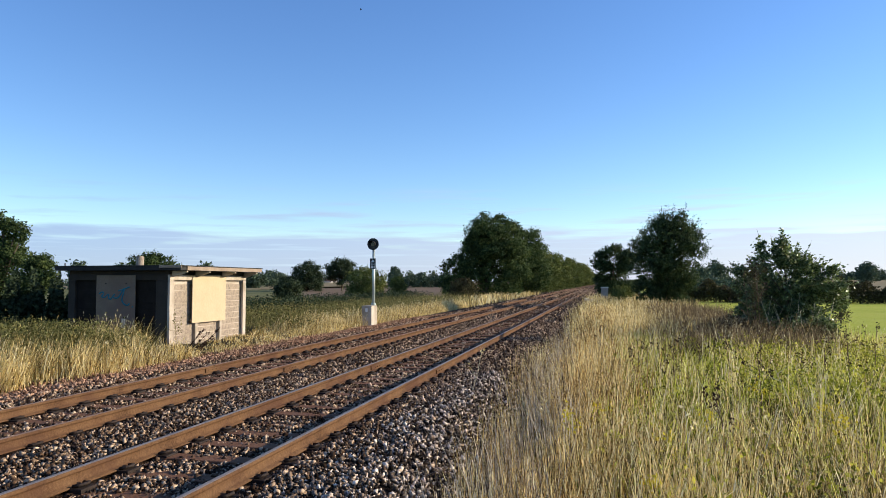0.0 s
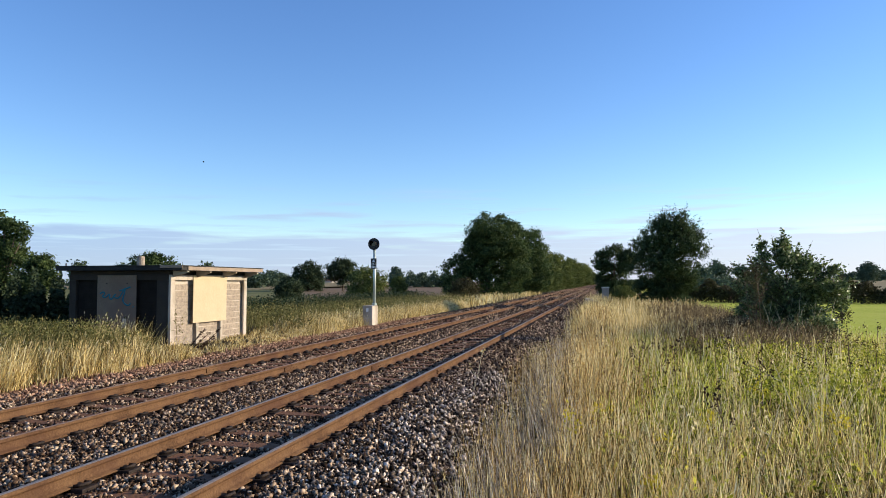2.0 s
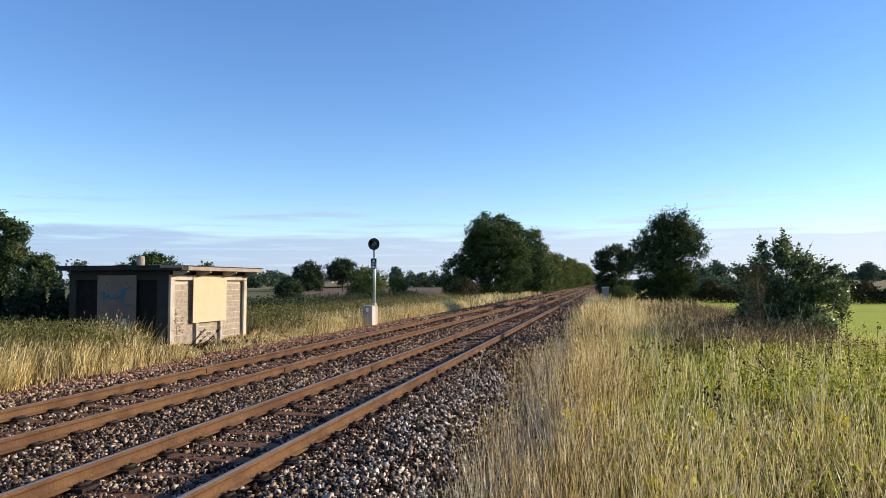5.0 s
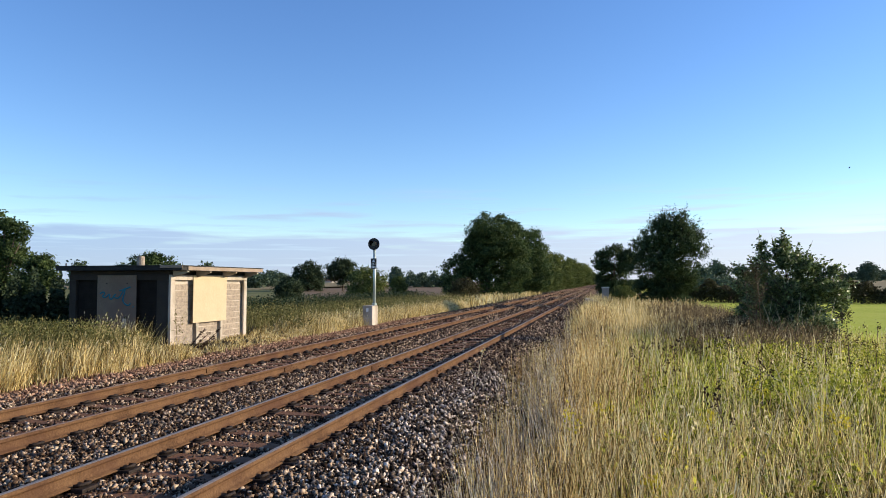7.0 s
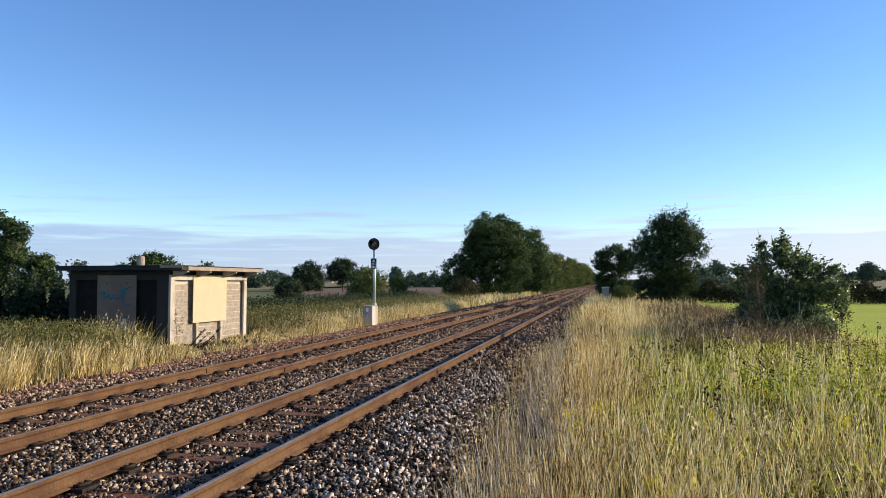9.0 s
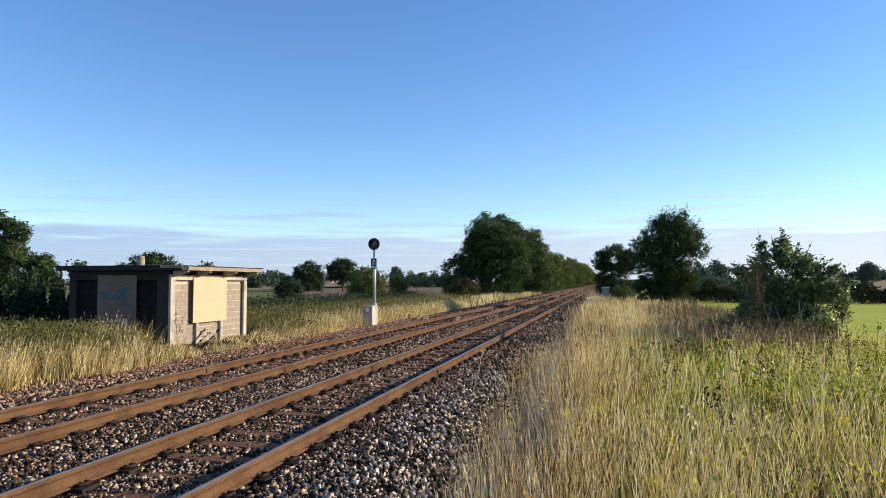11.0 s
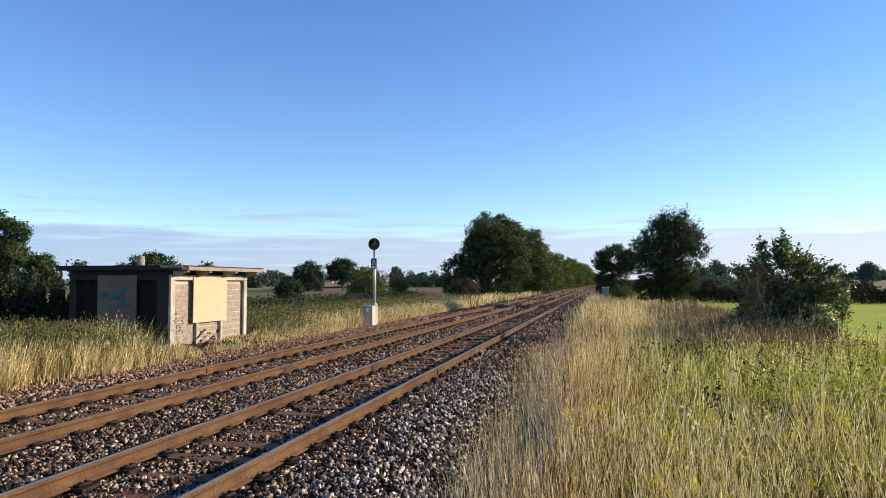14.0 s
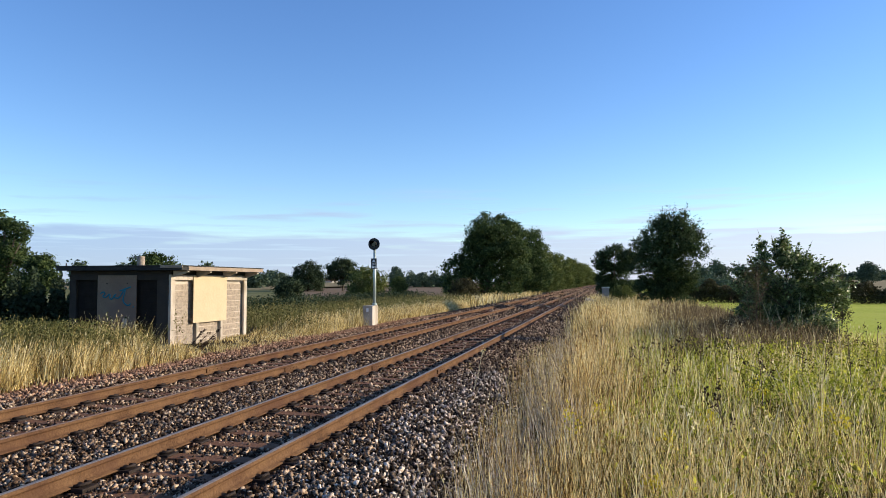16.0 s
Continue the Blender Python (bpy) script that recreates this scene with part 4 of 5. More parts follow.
def cabinet():
    x, y = 0.05, 70.0
    root = thing("lineside_cabinet", (x, y, -0.45), "small pale grey equipment cabinet in the grass", "cabinet")
    part("body", boxed(-0.32, 0.32, -0.3, 0.3, 0, 1.65, bevel=0.02), M_GREYBOX, root)
    part("lid", boxed(-0.37, 0.37, -0.36, 0.36, 1.652, 1.74, bevel=0.015), M_GALV, root, "white lid")


cabinet()


def troughing():
    """Old concrete cable-trough slabs, heaped beside the line."""
    x, y = -0.95, 62.0
    root = thing("troughing_heap", (x, y, float(ground_z(x, y))), "heap of pale concrete trough slabs in grass", "concrete slabs")
    for u, z, turn, tip in ((-0.35, 0.16, 8, 0), (0.3, 0.2, -12, 6), (0.0, 0.45, 20, -8), (-0.2, 0.66, -5, 12)):
        part("slab", boxed(-0.48, 0.48, -0.2, 0.2, -0.09, 0.09, bevel=0.012), M_CONCRETE, root).matrix_basis = pose(u, 0.1 * u, z, 6, tip, turn)


troughing()


# ---- trees and shrubs ----
def spot(across, depth):
    """A plan place from a bearing across the view and the metres ahead along it."""
    yaw = radians(12.89)
    u = (across - 784) / 1251.0 * depth
    return (u * math.cos(yaw) - depth * math.sin(yaw), u * math.sin(yaw) + depth * math.cos(yaw))


def top_at(rise, depth, base):
    return 1.768 + (499.4 - rise) * depth / 1251.0 - base


def tree_at(name, across, depth, skyline, breadth, mat, label, seed, **kw):
    x, y = spot(across, depth)
    base = float(ground_z(x, y))
    s = depth / 1251.0
    return tree(name, (x, y), top_at(skyline, depth, base), breadth * s, mat, label, seed, **kw)


def crown_at(name, across, depth, ovals, mat, label, seed, **kw):
    """A tree whose crown is a set of ovals (bearing, rise, half-width, half-height), seen at its distance."""
    x, y = spot(across, depth)
    base = float(ground_z(x, y)) - 0.05
    s = depth / 1251.0
    rng = random.Random(seed)
    lobes = [((a - across) * s, rng.uniform(-0.5, 0.5) * max(rx, rz) * s, top_at(r, depth, base), rx * s, (rx + rz) / 2 * s, rz * s) for a, r, rx, rz in ovals]
    yaw = radians(12.89)
    lobes = [(u * math.cos(yaw) - w * math.sin(yaw), u * math.sin(yaw) + w * math.cos(yaw), *rest) for u, w, *rest in lobes]
    top = max(l[2] + l[5] for l in lobes)
    return tree(name, (x, y), top, 2 * max(abs(l[0]) + l[3] for l in lobes), mat, label, seed, lobes=lobes, **kw)


crown_at("oak_tree", 862, 102, [(870, 425, 42, 46), (843, 458, 36, 45), (810, 485, 28, 38), (900, 432, 36, 46), (861, 398, 26, 24), (888, 392, 18, 16), (905, 404, 15, 15), (870, 492, 72, 38), (868, 450, 55, 50), (800, 508, 18, 20), (835, 425, 16, 22)],
         M_OAK, "large dark green oak beside the line", 21, leaf=0.2, clumps=3500, per=15, trunk=0.35, knobs=13)
crown_at("oak_tree", 928, 125, [(928, 424, 32, 26), (946, 448, 22, 38), (922, 470, 40, 48), (915, 502, 42, 26), (955, 482, 26, 40)],
         M_OAK, "dark green oak with sunlit side beside the line", 22, leaf=0.21, clumps=1700, per=15, trunk=0.3, knobs=13)
tree_at("hawthorn_bush", 822, 90, 492, 62, M_BROWN_HEDGE, "brownish hawthorn bush in front of oak", 23, leaf=0.16, clumps=350, per=12, low=0.0, trunk=0.1, category="bush")
for across, dp, top, wd, sd in ((958, 152, 432, 84, 24), (985, 200, 447, 72, 25), (1006, 265, 454, 62, 26), (1023, 345, 462, 52, 27), (1037, 430, 472, 40, 28), (1049, 600, 482, 30, 29)):
    tree_at("hedgerow_tree", across, dp, top, wd, M_HEDGE, "rounded green hedgerow tree along the line", sd, leaf=0.17 + 0.0006 * dp, clumps=900, per=13, low=0.0, trunk=0.2, knobs=4, group="hedgerow trees")
crown_at("hawthorn_tree", 1182, 58, [(1187, 402, 32, 27), (1160, 418, 32, 33), (1212, 412, 28, 32), (1226, 424, 18, 28), (1190, 428, 38, 38), (1184, 450, 52, 45), (1165, 485, 42, 40), (1192, 500, 40, 30), (1213, 488, 20, 36), (1140, 470, 16, 58), (1180, 528, 54, 24), (1145, 515, 26, 30)],
         M_HAW, "tall dense dark hawthorn with spiky twigs", 31, leaf=0.095, clumps=4500, per=13, trunk=0.2, spiky=0.6, knobs=9)
crown_at("hawthorn_tree", 1088, 80, [(1085, 458, 28, 24), (1065, 470, 13, 28), (1106, 462, 20, 28), (1090, 490, 34, 26), (1090, 516, 38, 22)],
         M_HAW, "lower dark hawthorn beside the line", 32, leaf=0.125, clumps=1800, per=14, trunk=0.15, spiky=0.35, knobs=8)
tree_at("green_bush", 1101, 64, 503, 50, M_HEDGE, "low green bush before dark hawthorns", 33, leaf=0.09, clumps=420, per=12, low=0.0, trunk=0.06, spiky=0.2, category="bush")
crown_at("oak_tree", 5, 33, [(8, 394, 24, 23), (32, 406, 20, 17), (44, 416, 10, 14), (0, 440, 42, 34), (24, 466, 30, 32), (-40, 420, 50, 48), (12, 512, 46, 38), (-30, 490, 60, 50)],
         M_OAK, "spreading oak with small lobed leaves behind hut", 41, leaf=0.075, clumps=2100, per=15, trunk=0.2, knobs=9)
crown_at("oak_sapling", 74, 31, [(74, 474, 25, 20), (90, 490, 13, 15), (64, 505, 34, 28)], M_OAK, "young low oak beside the hut", 42, leaf=0.07, clumps=900, per=15, trunk=0.1, knobs=9)
tree_at("field_oak", 268, 80, 443, 132, M_OAK, "round field oak behind the hut", 43, leaf=0.17, clumps=800, per=14, low=0.1, knobs=4)
tree_at("field_oak", 545, 190, 461, 68, M_MID, "rounded oak at the edge of brown field", 44, leaf=0.3, clumps=800, per=13, low=0.05, knobs=4)
tree_at("field_oak", 606, 200, 456, 66, M_MID, "spreading oak at the edge of brown field", 45, leaf=0.3, clumps=800, per=13, low=0.25, knobs=4)
tree_at("dark_bush", 510, 108, 490, 52, M_MID, "dark round bush in the rough grass", 46, leaf=0.2, clumps=420, per=13, low=0.0, trunk=0.1, category="bush")
tree_at("willow_bush", 648, 128, 472, 80, M_HEDGE, "green spreading bush beside the field", 47, leaf=0.24, clumps=560, per=13, low=0.0, trunk=0.12, category="bush")
tree_at("willow_bush", 705, 120, 488, 32, M_HEDGE, "small green bush beside the field", 48, leaf=0.2, clumps=260, per=13, low=0.0, trunk=0.08, category="bush")
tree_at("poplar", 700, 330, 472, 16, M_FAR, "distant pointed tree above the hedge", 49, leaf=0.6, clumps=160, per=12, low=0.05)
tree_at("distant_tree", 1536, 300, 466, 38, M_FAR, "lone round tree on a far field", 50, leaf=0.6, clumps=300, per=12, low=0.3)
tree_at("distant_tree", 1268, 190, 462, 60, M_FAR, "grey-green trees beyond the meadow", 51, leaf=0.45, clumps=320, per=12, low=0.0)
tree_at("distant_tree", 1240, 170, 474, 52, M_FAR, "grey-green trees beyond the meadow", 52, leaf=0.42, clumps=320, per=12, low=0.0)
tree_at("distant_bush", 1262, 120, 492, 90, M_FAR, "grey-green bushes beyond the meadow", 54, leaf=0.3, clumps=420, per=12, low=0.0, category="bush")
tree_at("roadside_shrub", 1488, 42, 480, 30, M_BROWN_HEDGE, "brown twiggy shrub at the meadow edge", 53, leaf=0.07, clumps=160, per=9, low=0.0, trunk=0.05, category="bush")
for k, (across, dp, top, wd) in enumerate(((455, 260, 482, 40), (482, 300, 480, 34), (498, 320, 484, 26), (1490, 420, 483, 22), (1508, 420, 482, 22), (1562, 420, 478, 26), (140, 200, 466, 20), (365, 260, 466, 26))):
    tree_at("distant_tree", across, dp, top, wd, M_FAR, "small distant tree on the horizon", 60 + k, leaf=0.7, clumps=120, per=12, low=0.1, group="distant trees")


def hedge(name, across0, across1, d0, d1, height, thick, mat, label, seed, leaf, n):
    rng = np.random.default_rng(seed)
    a, b = np.array(spot(across0, d0)), np.array(spot(across1, d1))
    k = rng.uniform(0, 1, n)
    side = np.array([-(b - a)[1], (b - a)[0]]) / np.linalg.norm(b - a)
    wave = 0.8 + 0.2 * np.sin(k * 37 + seed) + 0.12 * np.sin(k * 91)
    p2 = a + (b - a) * k[:, None] + side * rng.normal(size=(n, 1)) * thick * 0.4
    z = ground_z(p2[:, 0], p2[:, 1]) + height * wave * rng.uniform(0, 1, n) ** 0.7
    v, f = leaf_quads(rng, np.column_stack([p2, z]), leaf)
    tagged(part(name, mesh_of(name, v, f, mat), None), label, "hedge", kind="stuff")


hedge("hedge", 1180, 1700, 88, 80, 2.6, 1.8, M_BROWN_HEDGE, "dark brownish field hedge beyond the meadow", 71, 0.2, 24000)
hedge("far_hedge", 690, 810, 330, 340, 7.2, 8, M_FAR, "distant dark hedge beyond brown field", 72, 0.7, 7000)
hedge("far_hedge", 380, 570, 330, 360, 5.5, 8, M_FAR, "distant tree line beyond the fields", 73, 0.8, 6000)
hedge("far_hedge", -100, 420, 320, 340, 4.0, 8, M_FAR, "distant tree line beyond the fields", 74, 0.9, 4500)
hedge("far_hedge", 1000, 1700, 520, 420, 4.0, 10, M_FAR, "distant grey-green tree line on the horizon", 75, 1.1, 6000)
hedge("bramble_hedge", 420, 735, 44, 80, 1.45, 3.0, M_MID, "low dark bramble hedge along the bank", 76, 0.11, 22000)
hedge("understorey", 795, 985, 98, 200, 1.8, 2.0, M_HEDGE, "green undergrowth below the trees", 77, 0.25, 7000)
hedge("bramble_bank", -110, 130, 16.8, 19.6, 1.12, 2.4, M_BRAMBLE, "tall olive bramble and nettle bank before hut", 79, 0.042, 30000)
hedge("bramble_bank", 90, 262, 18.8, 20.0, 0.75, 1.3, M_WEED, "lower olive weeds before the hut door", 80, 0.04, 12000)
hedge("dark_thicket", -90, 142, 27, 29, 2.75, 1.8, M_MID, "shaded thicket beside the hut", 78, 0.1, 24000)


def shrub():
    """The tall mixed shrub in the meadow, with bare stems below."""
    root = crown_at("elder_shrub", 1396, 25.5, [(1385, 452, 20, 26), (1350, 472, 20, 32), (1314, 496, 12, 30), (1407, 468, 28, 28), (1440, 502, 32, 38), (1470, 482, 10, 19), (1482, 522, 15, 38), (1398, 520, 48, 50), (1336, 546, 26, 34), (1440, 556, 48, 44), (1383, 428, 6, 13), (1400, 580, 70, 30), (1352, 436, 8, 10)],
                    M_ELDER, "tall leafy green shrub with bare stems in meadow", 81, leaf=0.072, clumps=2600, per=12, trunk=0.05, spiky=0.35, knobs=7, ordered=False, category="bush")
    rng = random.Random(8)
    bm = bmesh.new()
    for k in range(26):
        a = rng.uniform(0, math.tau)
        r = rng.uniform(0.5, 1.7)
        b = (rng.uniform(-1.3, 1.3), rng.uniform(-0.7, 0.1), 0)
        tube(bm, [b, (b[0] + math.cos(a) * r * 0.3, b[1] - 0.15, rng.uniform(0.4, 1.0)), (b[0] + math.cos(a) * r * 0.7, b[1] - 0.3, rng.uniform(0.8, 2.1))], [0.017, 0.012, 0.004], 5)
    part("bare_stem", bm, M_PALE_STALK, root, "grey bare stems")
    return root


SHRUB = shrub()
tree("dry_climber", spot(1338, 24.2), 3.0, 0.9, M_BROWN_HEDGE, "tall brown withered climber on a bare stem", 84, leaf=0.05, clumps=170, per=8, trunk=0.02, low=0.1,
     lobes=[(0, 0, 2.7, 0.3, 0.3, 0.4), (0.05, 0, 2.1, 0.22, 0.2, 0.5), (-0.05, 0, 1.4, 0.2, 0.2, 0.5), (0, 0, 0.7, 0.35, 0.3, 0.5)], category="weed")
tree("bramble_bush", spot(1300, 25.0), 1.1, 2.6, M_DRYWEED, "low brown withered brambles beside the shrub", 85, leaf=0.05, clumps=330, per=12, trunk=0.02, low=0.0, category="bush")
tree("bramble_bush", spot(1440, 24.0), 0.9, 2.4, M_BROWN_HEDGE, "low dark brambles at the shrub's foot", 86, leaf=0.05, clumps=300, per=12, trunk=0.02, low=0.0, category="bush")


def stalk_plant(name, at, height, mat, head_mat, label, seed, forks=5, heads=40, spread=0.35, lean=0.1):
    """A tall dry weed: a stem, forks and seed heads."""
    rng = random.Random(seed)
    x, y = at
    root = thing(name, (x, y, float(ground_z(x, y)) - 0.03), label, "weed", "dry weeds")
    bm = bmesh.new()
    tip = Vector((rng.uniform(-lean, lean) * height, rng.uniform(-lean, lean) * height, height))
    tube(bm, [(0, 0, 0), tip * 0.5 + Vector((0.02, 0, 0)), tip], [0.009, 0.007, 0.003], 5)
    ends = [tip]
    for k in range(forks):
        s = tip * rng.uniform(0.35, 0.85)
        e = s + Vector((rng.uniform(-spread, spread), rng.uniform(-spread, spread), rng.uniform(0.12, 0.4))) * height * 0.6
        tube(bm, [s, (s + e) / 2 + Vector((0, 0, -0.02)), e], [0.006, 0.004, 0.002], 4)
        ends.append(e)
    part("stem", bm, mat, root)
    nr = np.random.default_rng(seed)
    c = np.array([ends[i % len(ends)] for i in range(heads)]) + nr.normal(size=(heads, 3)) * (0.025, 0.025, 0.06)
    v, f = leaf_quads(nr, c, 0.035)
    tagged(part("seed_head", mesh_of("seed_head", v, f, head_mat), None, root), kind="stuff")
    return root


for k, (across, dp, h) in enumerate(((1345, 11.5, 1.25), (1280, 8.6, 1.05), (1500, 14, 1.5), (1540, 15, 1.4), (1190, 14, 0.95), (1060, 20, 1.0), (1240, 19, 1.1), (1330, 19.5, 2.6), (1130, 17, 0.9))):
    stalk_plant("dock_plant", spot(across, dp), h, M_TWIG, M_DOCK, "dead dark brown dock stalk with seed heads", 90 + k, heads=60)
stalk_plant("tall_stalk", spot(1346, 16.5), 2.75, M_TWIG, M_DOCK, "tall bare brown stalk with dark seed heads", 108, forks=8, heads=70, spread=0.16, lean=0.03)
for k, (across, dp, h) in enumerate(((1118, 15.5, 0.95), (1142, 16.2, 0.9), (1168, 15.2, 0.95), (1205, 16.5, 1.0), (1232, 15.4, 0.9), (1262, 16.3, 1.0), (1292, 15.6, 1.05), (1450, 15.0, 1.0), (1410, 13.5, 0.95))):
    stalk_plant("dock_plant", spot(across, dp), h, M_TWIG, M_DOCK, "dead dark brown dock stalk with seed heads", 170 + k, forks=4, heads=46, spread=0.28)
for k, (across, dp, h) in enumerate(((1325, 8.2, 0.95), (1545, 9.5, 1.1), (1215, 7.4, 0.95), (1420, 10.5, 1.2), (985, 9.5, 0.9), (835, 12.5, 0.8))):
    stalk_plant("dry_weed", spot(across, dp), h, M_PALE_STALK, M_STRAW, "pale bleached dry stem leaning in grass", 110 + k, forks=2, heads=14, lean=0.35)
for k, (across, dp, h) in enumerate(((1010, 9.3, 0.62), (1255, 9.6, 0.6), (1140, 6.8, 0.45), (1440, 10, 0.65), (1060, 10, 0.6), (1335, 12.5, 0.6), (1180, 8.5, 0.5), (1500, 8.8, 0.6))):
    stalk_plant("ragwort", spot(across, dp), h, M_GREEN, M_YELLOW, "yellow-flowering ragwort among the grass", 130 + k, forks=7, heads=70, spread=0.5)
def dead_plume(at, lean, height, seed):
    """A dead weed, its shaded side's black put into the colour: one arched stem, feathered with withered leaves."""
    x, y = at
    rng = np.random.default_rng(seed)
    root = thing("dead_weed", (x, y, float(ground_z(x, y)) - 0.03), "dead weed stalk in shade-dark colour leaning by hut", "weed", "dead weeds")
    k = np.linspace(0, 1, 7)
    way = np.stack([lean * k ** 1.3, 0.05 * k, height * k], 1)
    part("stem", tube(bmesh.new(), way.tolist(), np.linspace(0.013, 0.004, 7).tolist(), 5), M_DOCK, root)
    u = rng.uniform(0.25, 1.0, 46)
    c = np.stack([np.interp(u, k, way[:, i]) for i in range(3)], 1) + rng.normal(size=(46, 3)) * 0.02
    v, f = leaf_quads(rng, c, 0.04, long=2.2)
    tagged(part("withered_leaves", mesh_of("withered_leaves", v, f, M_DOCK), None, root), kind="stuff")


for k in range(5):
    dead_plume((-12.45 + 0.06 * k, 19.35 + 0.09 * k), 0.6 + 0.07 * (k % 3), 0.78 - 0.1 * (k % 4), 150 + k)
stalk_plant("green_weed", (-14.05, 21.3), 1.1, M_WEED, M_WEED, "green climbing weed at the hut corner", 160, forks=7, heads=130)


def cottage(across, depth, width, label):
    x, y = spot(across, depth)
    root = thing("distant_cottage", (x, y, float(ground_z(x, y))), label, "house", "distant cottages")
    w = width / 2
    part("wall", boxed(-w, w, -3, 3, 0, 3.4), M_RENDER, root, "pale rendered wall")
    bm = bmesh.new()
    v = [bm.verts.new(c) for c in ((-w - 0.3, -3.4, 3.4), (w + 0.3, -3.4, 3.4), (w + 0.3, 3.4, 3.4), (-w - 0.3, 3.4, 3.4), (-w - 0.3, 0, 5.8), (w + 0.3, 0, 5.8))]
    for f in ((0, 1, 5, 4), (2, 3, 4, 5), (1, 2, 5), (3, 0, 4), (3, 2, 1, 0)):
        bm.faces.new([v[i] for i in f])
    roof = part("roof", bm, M_ROOFTILE, root, "red tiled roof")
    part("chimney", boxed(w - 1.0, w - 0.4, -0.4, 0.4, 5.2, 6.7), M_ROOFTILE, roof)
    for k in (-0.5, 0.5):
        part("window", boxed(k * w - 0.5, k * w + 0.5, -3.06, -3.01, 1.0, 2.2), M_GLASS, root)


cottage(581, 520, 7, "small far cottage with red roof between trees")
cottage(590, 545, 6, "small far cottage with red roof between trees")


# ---- clouds: a low bank and thin streaks far behind everything ----
def cloud_bank():
    m = bpy.data.materials.new("thin_cloud")
    m.use_nodes = True
    nt = m.node_tree
    n, l = nt.nodes, nt.links
    n.remove(n["Principled BSDF"])
    geo = n.new("ShaderNodeNewGeometry")
    mp = n.new("ShaderNodeMapping")
    mp.inputs["Scale"].default_value = (0.0009, 0.0009, 0.012)
    l.new(geo.outputs["Position"], mp.inputs[0])
    no = n.new("ShaderNodeTexNoise")
    no.inputs["Scale"].default_value, no.inputs["Detail"].default_value, no.inputs["Roughness"].default_value = 1.6, 5.0, 0.5
    l.new(mp.outputs[0], no.inputs["Vector"])
    sep = n.new("ShaderNodeSeparateXYZ")
    l.new(geo.outputs["Position"], sep.inputs[0])
    up = n.new("ShaderNodeMapRange")
    up.inputs[1].default_value, up.inputs[2].default_value, up.inputs[3].default_value, up.inputs[4].default_value = 160, 345, 0.4, -0.055
    l.new(sep.outputs[2], up.inputs[0])
    add = n.new("ShaderNodeMath")
    l.new(no.outputs[0], add.inputs[0])
    l.new(up.outputs[0], add.inputs[1])
    cover = n.new("ShaderNodeMapRange")
    cover.inputs[1].default_value, cover.inputs[2].default_value, cover.inputs[3].default_value, cover.inputs[4].default_value = 0.45, 0.7, 0.0, 0.8
    l.new(add.outputs[0], cover.inputs[0])
    fade = n.new("ShaderNodeMapRange")
    fade.inputs[1].default_value, fade.inputs[2].default_value, fade.inputs[3].default_value, fade.inputs[4].default_value = 420, 600, 1.0, 0.0
    l.new(sep.outputs[2], fade.inputs[0])
    thin = n.new("ShaderNodeMath")
    thin.operation = "MULTIPLY"
    l.new(cover.outputs[0], thin.inputs[0])
    l.new(fade.outputs[0], thin.inputs[1])
    em = n.new("ShaderNodeEmission")
    em.inputs[1].default_value = 1.0
    tint = n.new("ShaderNodeMapRange")
    tint.inputs[1].default_value, tint.inputs[2].default_value = -3000, 2000
    l.new(sep.outputs[0], tint.inputs[0])
    tone = n.new("ShaderNodeMix")
    tone.data_type = "RGBA"
    tone.inputs[6].default_value, tone.inputs[7].default_value = (0.27, 0.37, 0.58, 1), (0.55, 0.57, 0.69, 1)
    l.new(tint.outputs[0], tone.inputs[0])
    mp2 = n.new("ShaderNodeMapping")
    mp2.inputs["Scale"].default_value = (0.0013, 0.0013, 0.035)
    l.new(geo.outputs["Position"], mp2.inputs[0])
    no2 = n.new("ShaderNodeTexNoise")
    no2.inputs["Scale"].default_value, no2.inputs["Detail"].default_value = 1.3, 5.0
    l.new(mp2.outputs[0], no2.inputs["Vector"])
    streak = n.new("ShaderNodeMapRange")
    streak.inputs[1].default_value, streak.inputs[2].default_value, streak.inputs[4].default_value = 0.54, 0.76, 0.5
    l.new(no2.outputs[0], streak.inputs[0])
    bright = n.new("ShaderNodeMix")
    bright.data_type = "RGBA"
    bright.inputs[7].default_value = (0.5, 0.66, 0.82, 1)
    l.new(streak.outputs[0], bright.inputs[0])
    l.new(tone.outputs[2], bright.inputs[6])
    l.new(bright.outputs[2], em.inputs[0])
    tr = n.new("ShaderNodeBsdfTransparent")
    ms = n.new("ShaderNodeMixShader")
    l.new(thin.outputs[0], ms.inputs[0])
    l.new(tr.outputs[0], ms.inputs[1])
    l.new(em.outputs[0], ms.inputs[2])
    l.new(ms.outputs[0], n["Material Output"].inputs[0])
    k, r = 49, 4300.0
    ang = np.linspace(radians(-75), radians(60), k)
    zs = np.array([-40, 150, 300, 450, 620.0])
    v = np.array([(math.sin(a) * r, math.cos(a) * r, z) for z in zs for a in ang])
    a = (np.arange(len(zs) - 1)[:, None] * k + np.arange(k - 1)[None]).ravel()
    ob = part("cloud_backdrop", mesh_of("cloud_backdrop", v, np.stack([a, a + 1, a + k + 1, a + k], 1), m, True), None)
    ob.visible_shadow = False
    tagged(ob, "low lavender cloud bank with thin streaks", "clouds", kind="structure")


cloud_bank()


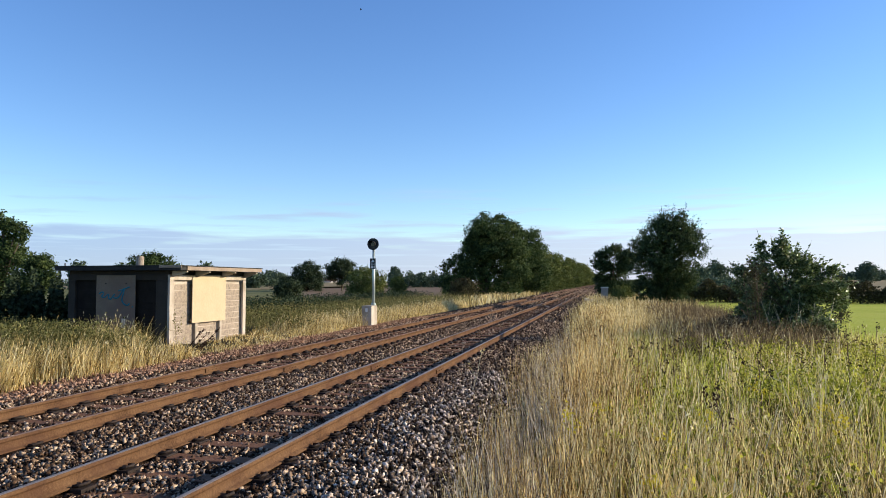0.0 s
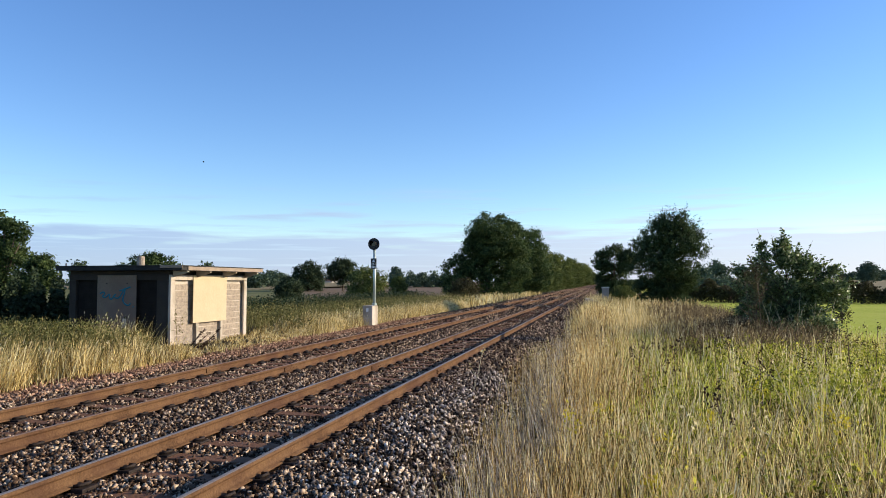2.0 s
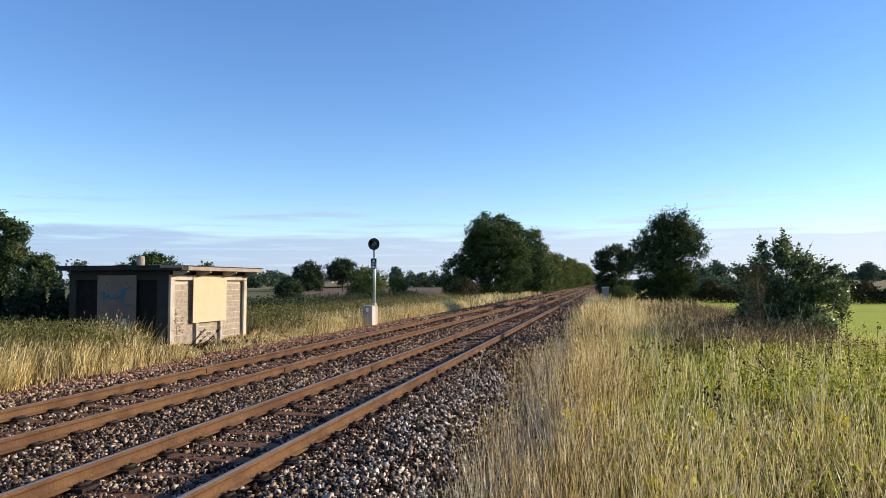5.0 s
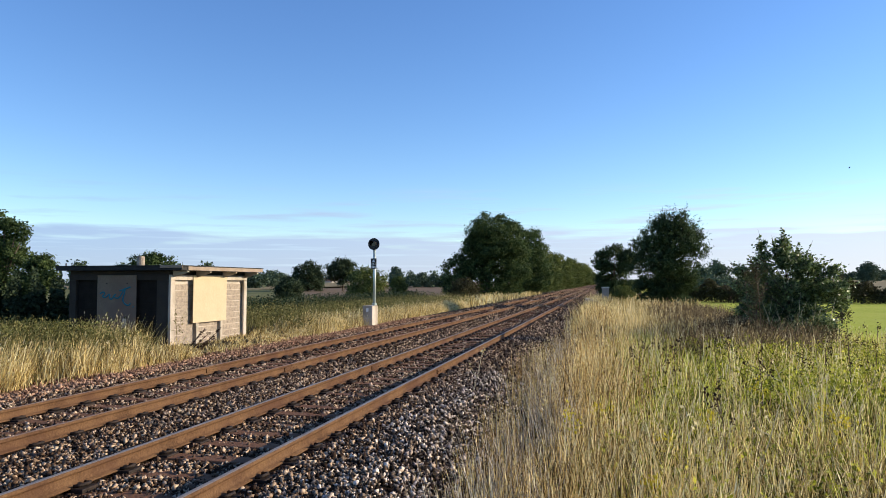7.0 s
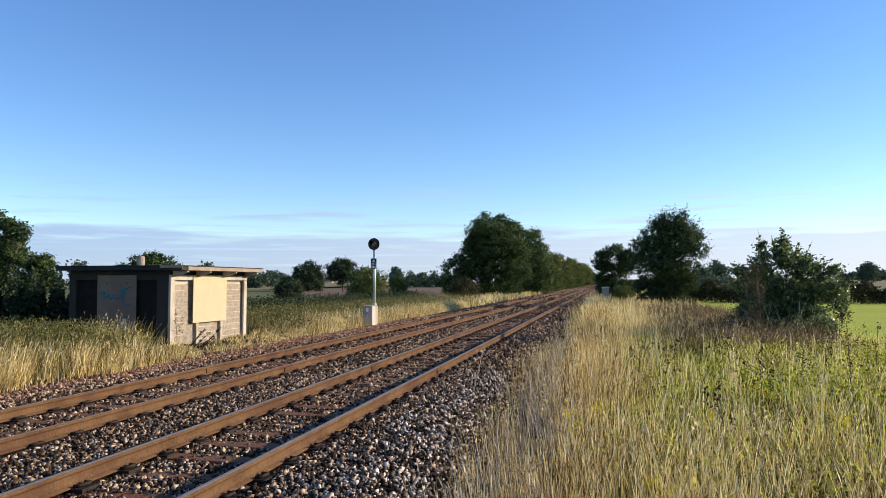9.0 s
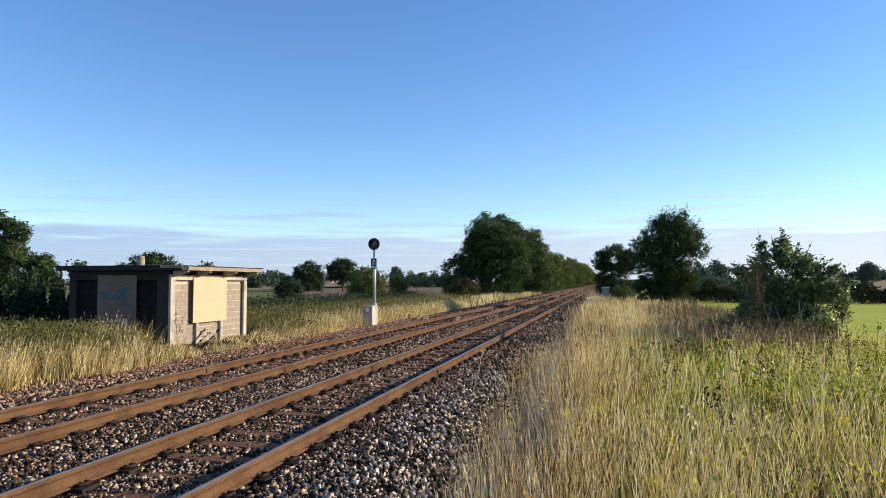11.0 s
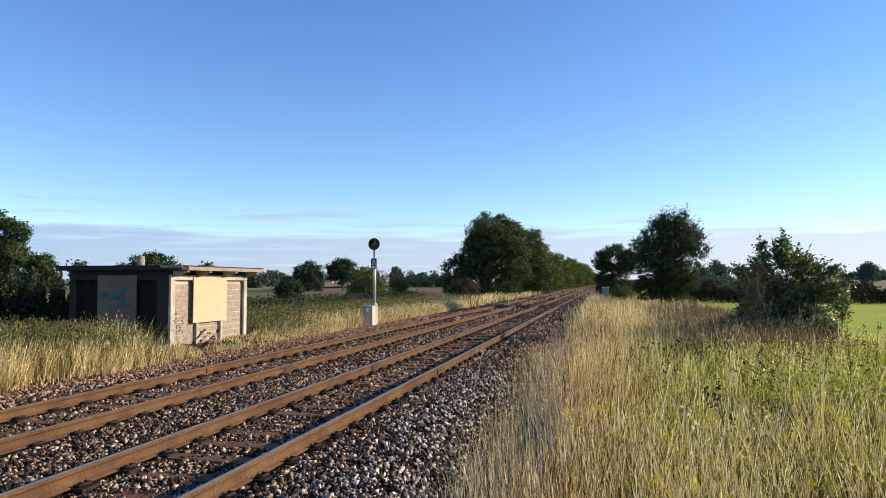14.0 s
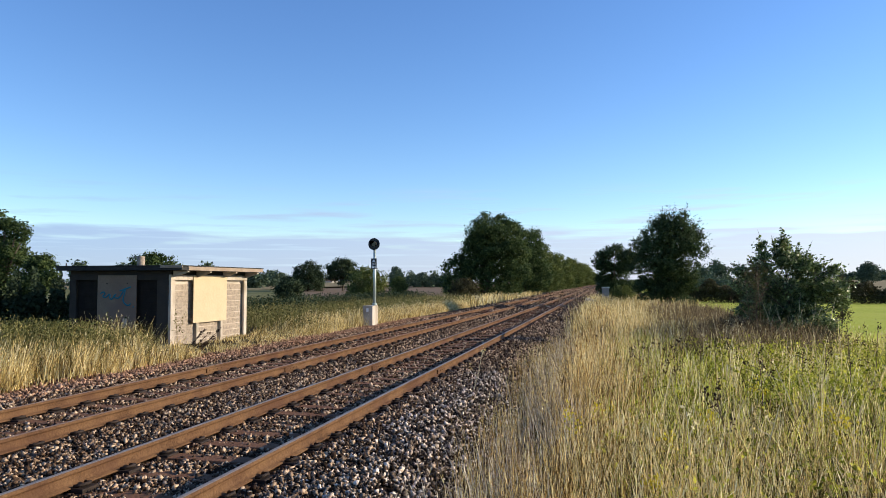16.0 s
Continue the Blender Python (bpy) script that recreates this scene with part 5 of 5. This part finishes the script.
# ---- things that move: swaying tufts, the shrub, passing insects ----
def tuft_mesh(seed, n, h0, h1, mat):
    rng = np.random.default_rng(seed)
    x, y = rng.normal(size=n) * 0.16, rng.normal(size=n) * 0.16
    v, f = blades(rng, x, y, rng.uniform(h0, h1, n), 0.0034, 0.12, 0.3, base=np.full(n, -0.03))
    return mesh_of("grass_tuft", v, f, mat)


TUFTS = []
rt = random.Random(77)
shapes = [tuft_mesh(200 + k, 110, 0.4, 0.85, M_STRAW if k % 2 else M_STRAW_BROWN) for k in range(5)]
for k in range(30):
    y = 5.2 + 0.55 * k + rt.uniform(-0.2, 0.2)
    x = float(edge(y)) + rt.uniform(-0.4, 0.35) + (0.5 if k % 3 == 0 else 0)
    ob = new("grass_tuft", shapes[k % 5])
    tagged(ob, "tall dry grass tuft swaying at the ballast edge", "grass", "swaying tufts")
    TUFTS.append((ob, x, y, float(ground_z(x, y)), rt.uniform(0, 6.28), rt.uniform(1.0, 1.6), rt.uniform(0, 360)))


def insect():
    root = thing("flying_insect", (0, 0, 0), "tiny dark insect in flight", "insect", "flying insects")
    bm = bmesh.new()
    bmesh.ops.create_uvsphere(bm, u_segments=8, v_segments=6, radius=0.0035, matrix=Matrix.Diagonal((1.7, 1, 1, 1)))
    part("body", bm, M_IRON, root)
    for s in (-1, 1):
        bm = bmesh.new()
        vs = [bm.verts.new(c) for c in ((0.001, 0, 0.003), (0.004, s * 0.007, 0.005), (-0.004, s * 0.008, 0.005), (-0.005, s * 0.002, 0.003))]
        bm.faces.new(vs)
        part("wing", bm, M_DOCK, root)
    return root


INSECTS = [insect() for _ in range(5)]


def in_view(across, rise, d):
    yaw, pitch = radians(12.89), radians(2.68)
    u, w = (across - 784) / 1251.0 * d, (441 - rise) / 1251.0 * d
    fwd, up = d * math.cos(pitch) - w * math.sin(pitch), d * math.sin(pitch) + w * math.cos(pitch)
    return pose(u * math.cos(yaw) - fwd * math.sin(yaw), u * math.sin(yaw) + fwd * math.cos(yaw), 1.768 + up)


def motions():
    for ob, x, y, z, ph, fr, turn in TUFTS:
        rows = []
        for i in range(81):
            t = i * 0.2
            gust = 0.6 + 0.4 * math.sin(0.7 * t + y * 0.3)
            a = 4.5 * gust * math.sin(math.tau * fr * t * 0.75 + ph)
            b = 1.6 * gust * math.sin(math.tau * fr * t * 0.55 + ph * 2)
            rows.append((t, pose(x, y, z, b, a, turn)))
        walk(ob, rows)
    sx, sy, sz = SHRUB.location
    walk(SHRUB, [(i * 0.5, pose(sx, sy, sz, 0.08 * math.sin(i * 1.9), 0.14 * math.sin(i * 1.3 + 1), 0)) for i in range(33)])
    ways = (((0.0, 640, 17), (0.2, 700, -60), (0.4, 800, 400), (0.5, 665, 316), (0.6, 533, 233), (0.9, 140, -40), (16.0, 100, -2500)),
            ((0.0, 1900, 700), (1.1, 1262, 297), (1.2, 1315, 240), (1.3, 1368, 183), (1.5, 1412, 81), (1.6, 1408, 55), (1.9, 1400, -60), (16.0, 1390, -2500)),
            ((0.0, 2400, 500), (1.4, 1330, 372), (1.5, 1194, 351), (1.6, 1044, 324), (1.7, 910, 330), (1.95, 500, 300), (2.3, -120, 250), (16.0, -2800, 250)),
            ((0.0, 4200, 900), (6.0, 2360, 640), (7.0, 1504, 297), (7.1, 1410, 263), (7.2, 1327, 232), (7.3, 1250, 185), (7.4, 1162, 155), (8.0, 640, -60), (16.0, -1500, -2500)),
            ((0.0, 820, 1400), (7.4, 830, 900), (7.5, 880, 268), (7.6, 942, 228), (7.7, 1018, 181), (7.8, 1100, 125), (7.9, 1214, 89), (8.0, 1341, 44), (8.2, 1600, -70), (16.0, 1700, -2500)))
    for ob, way in zip(INSECTS, ways):
        walk(ob, [(t, in_view(across, rise, 4.5)) for t, across, rise in way])


motions()
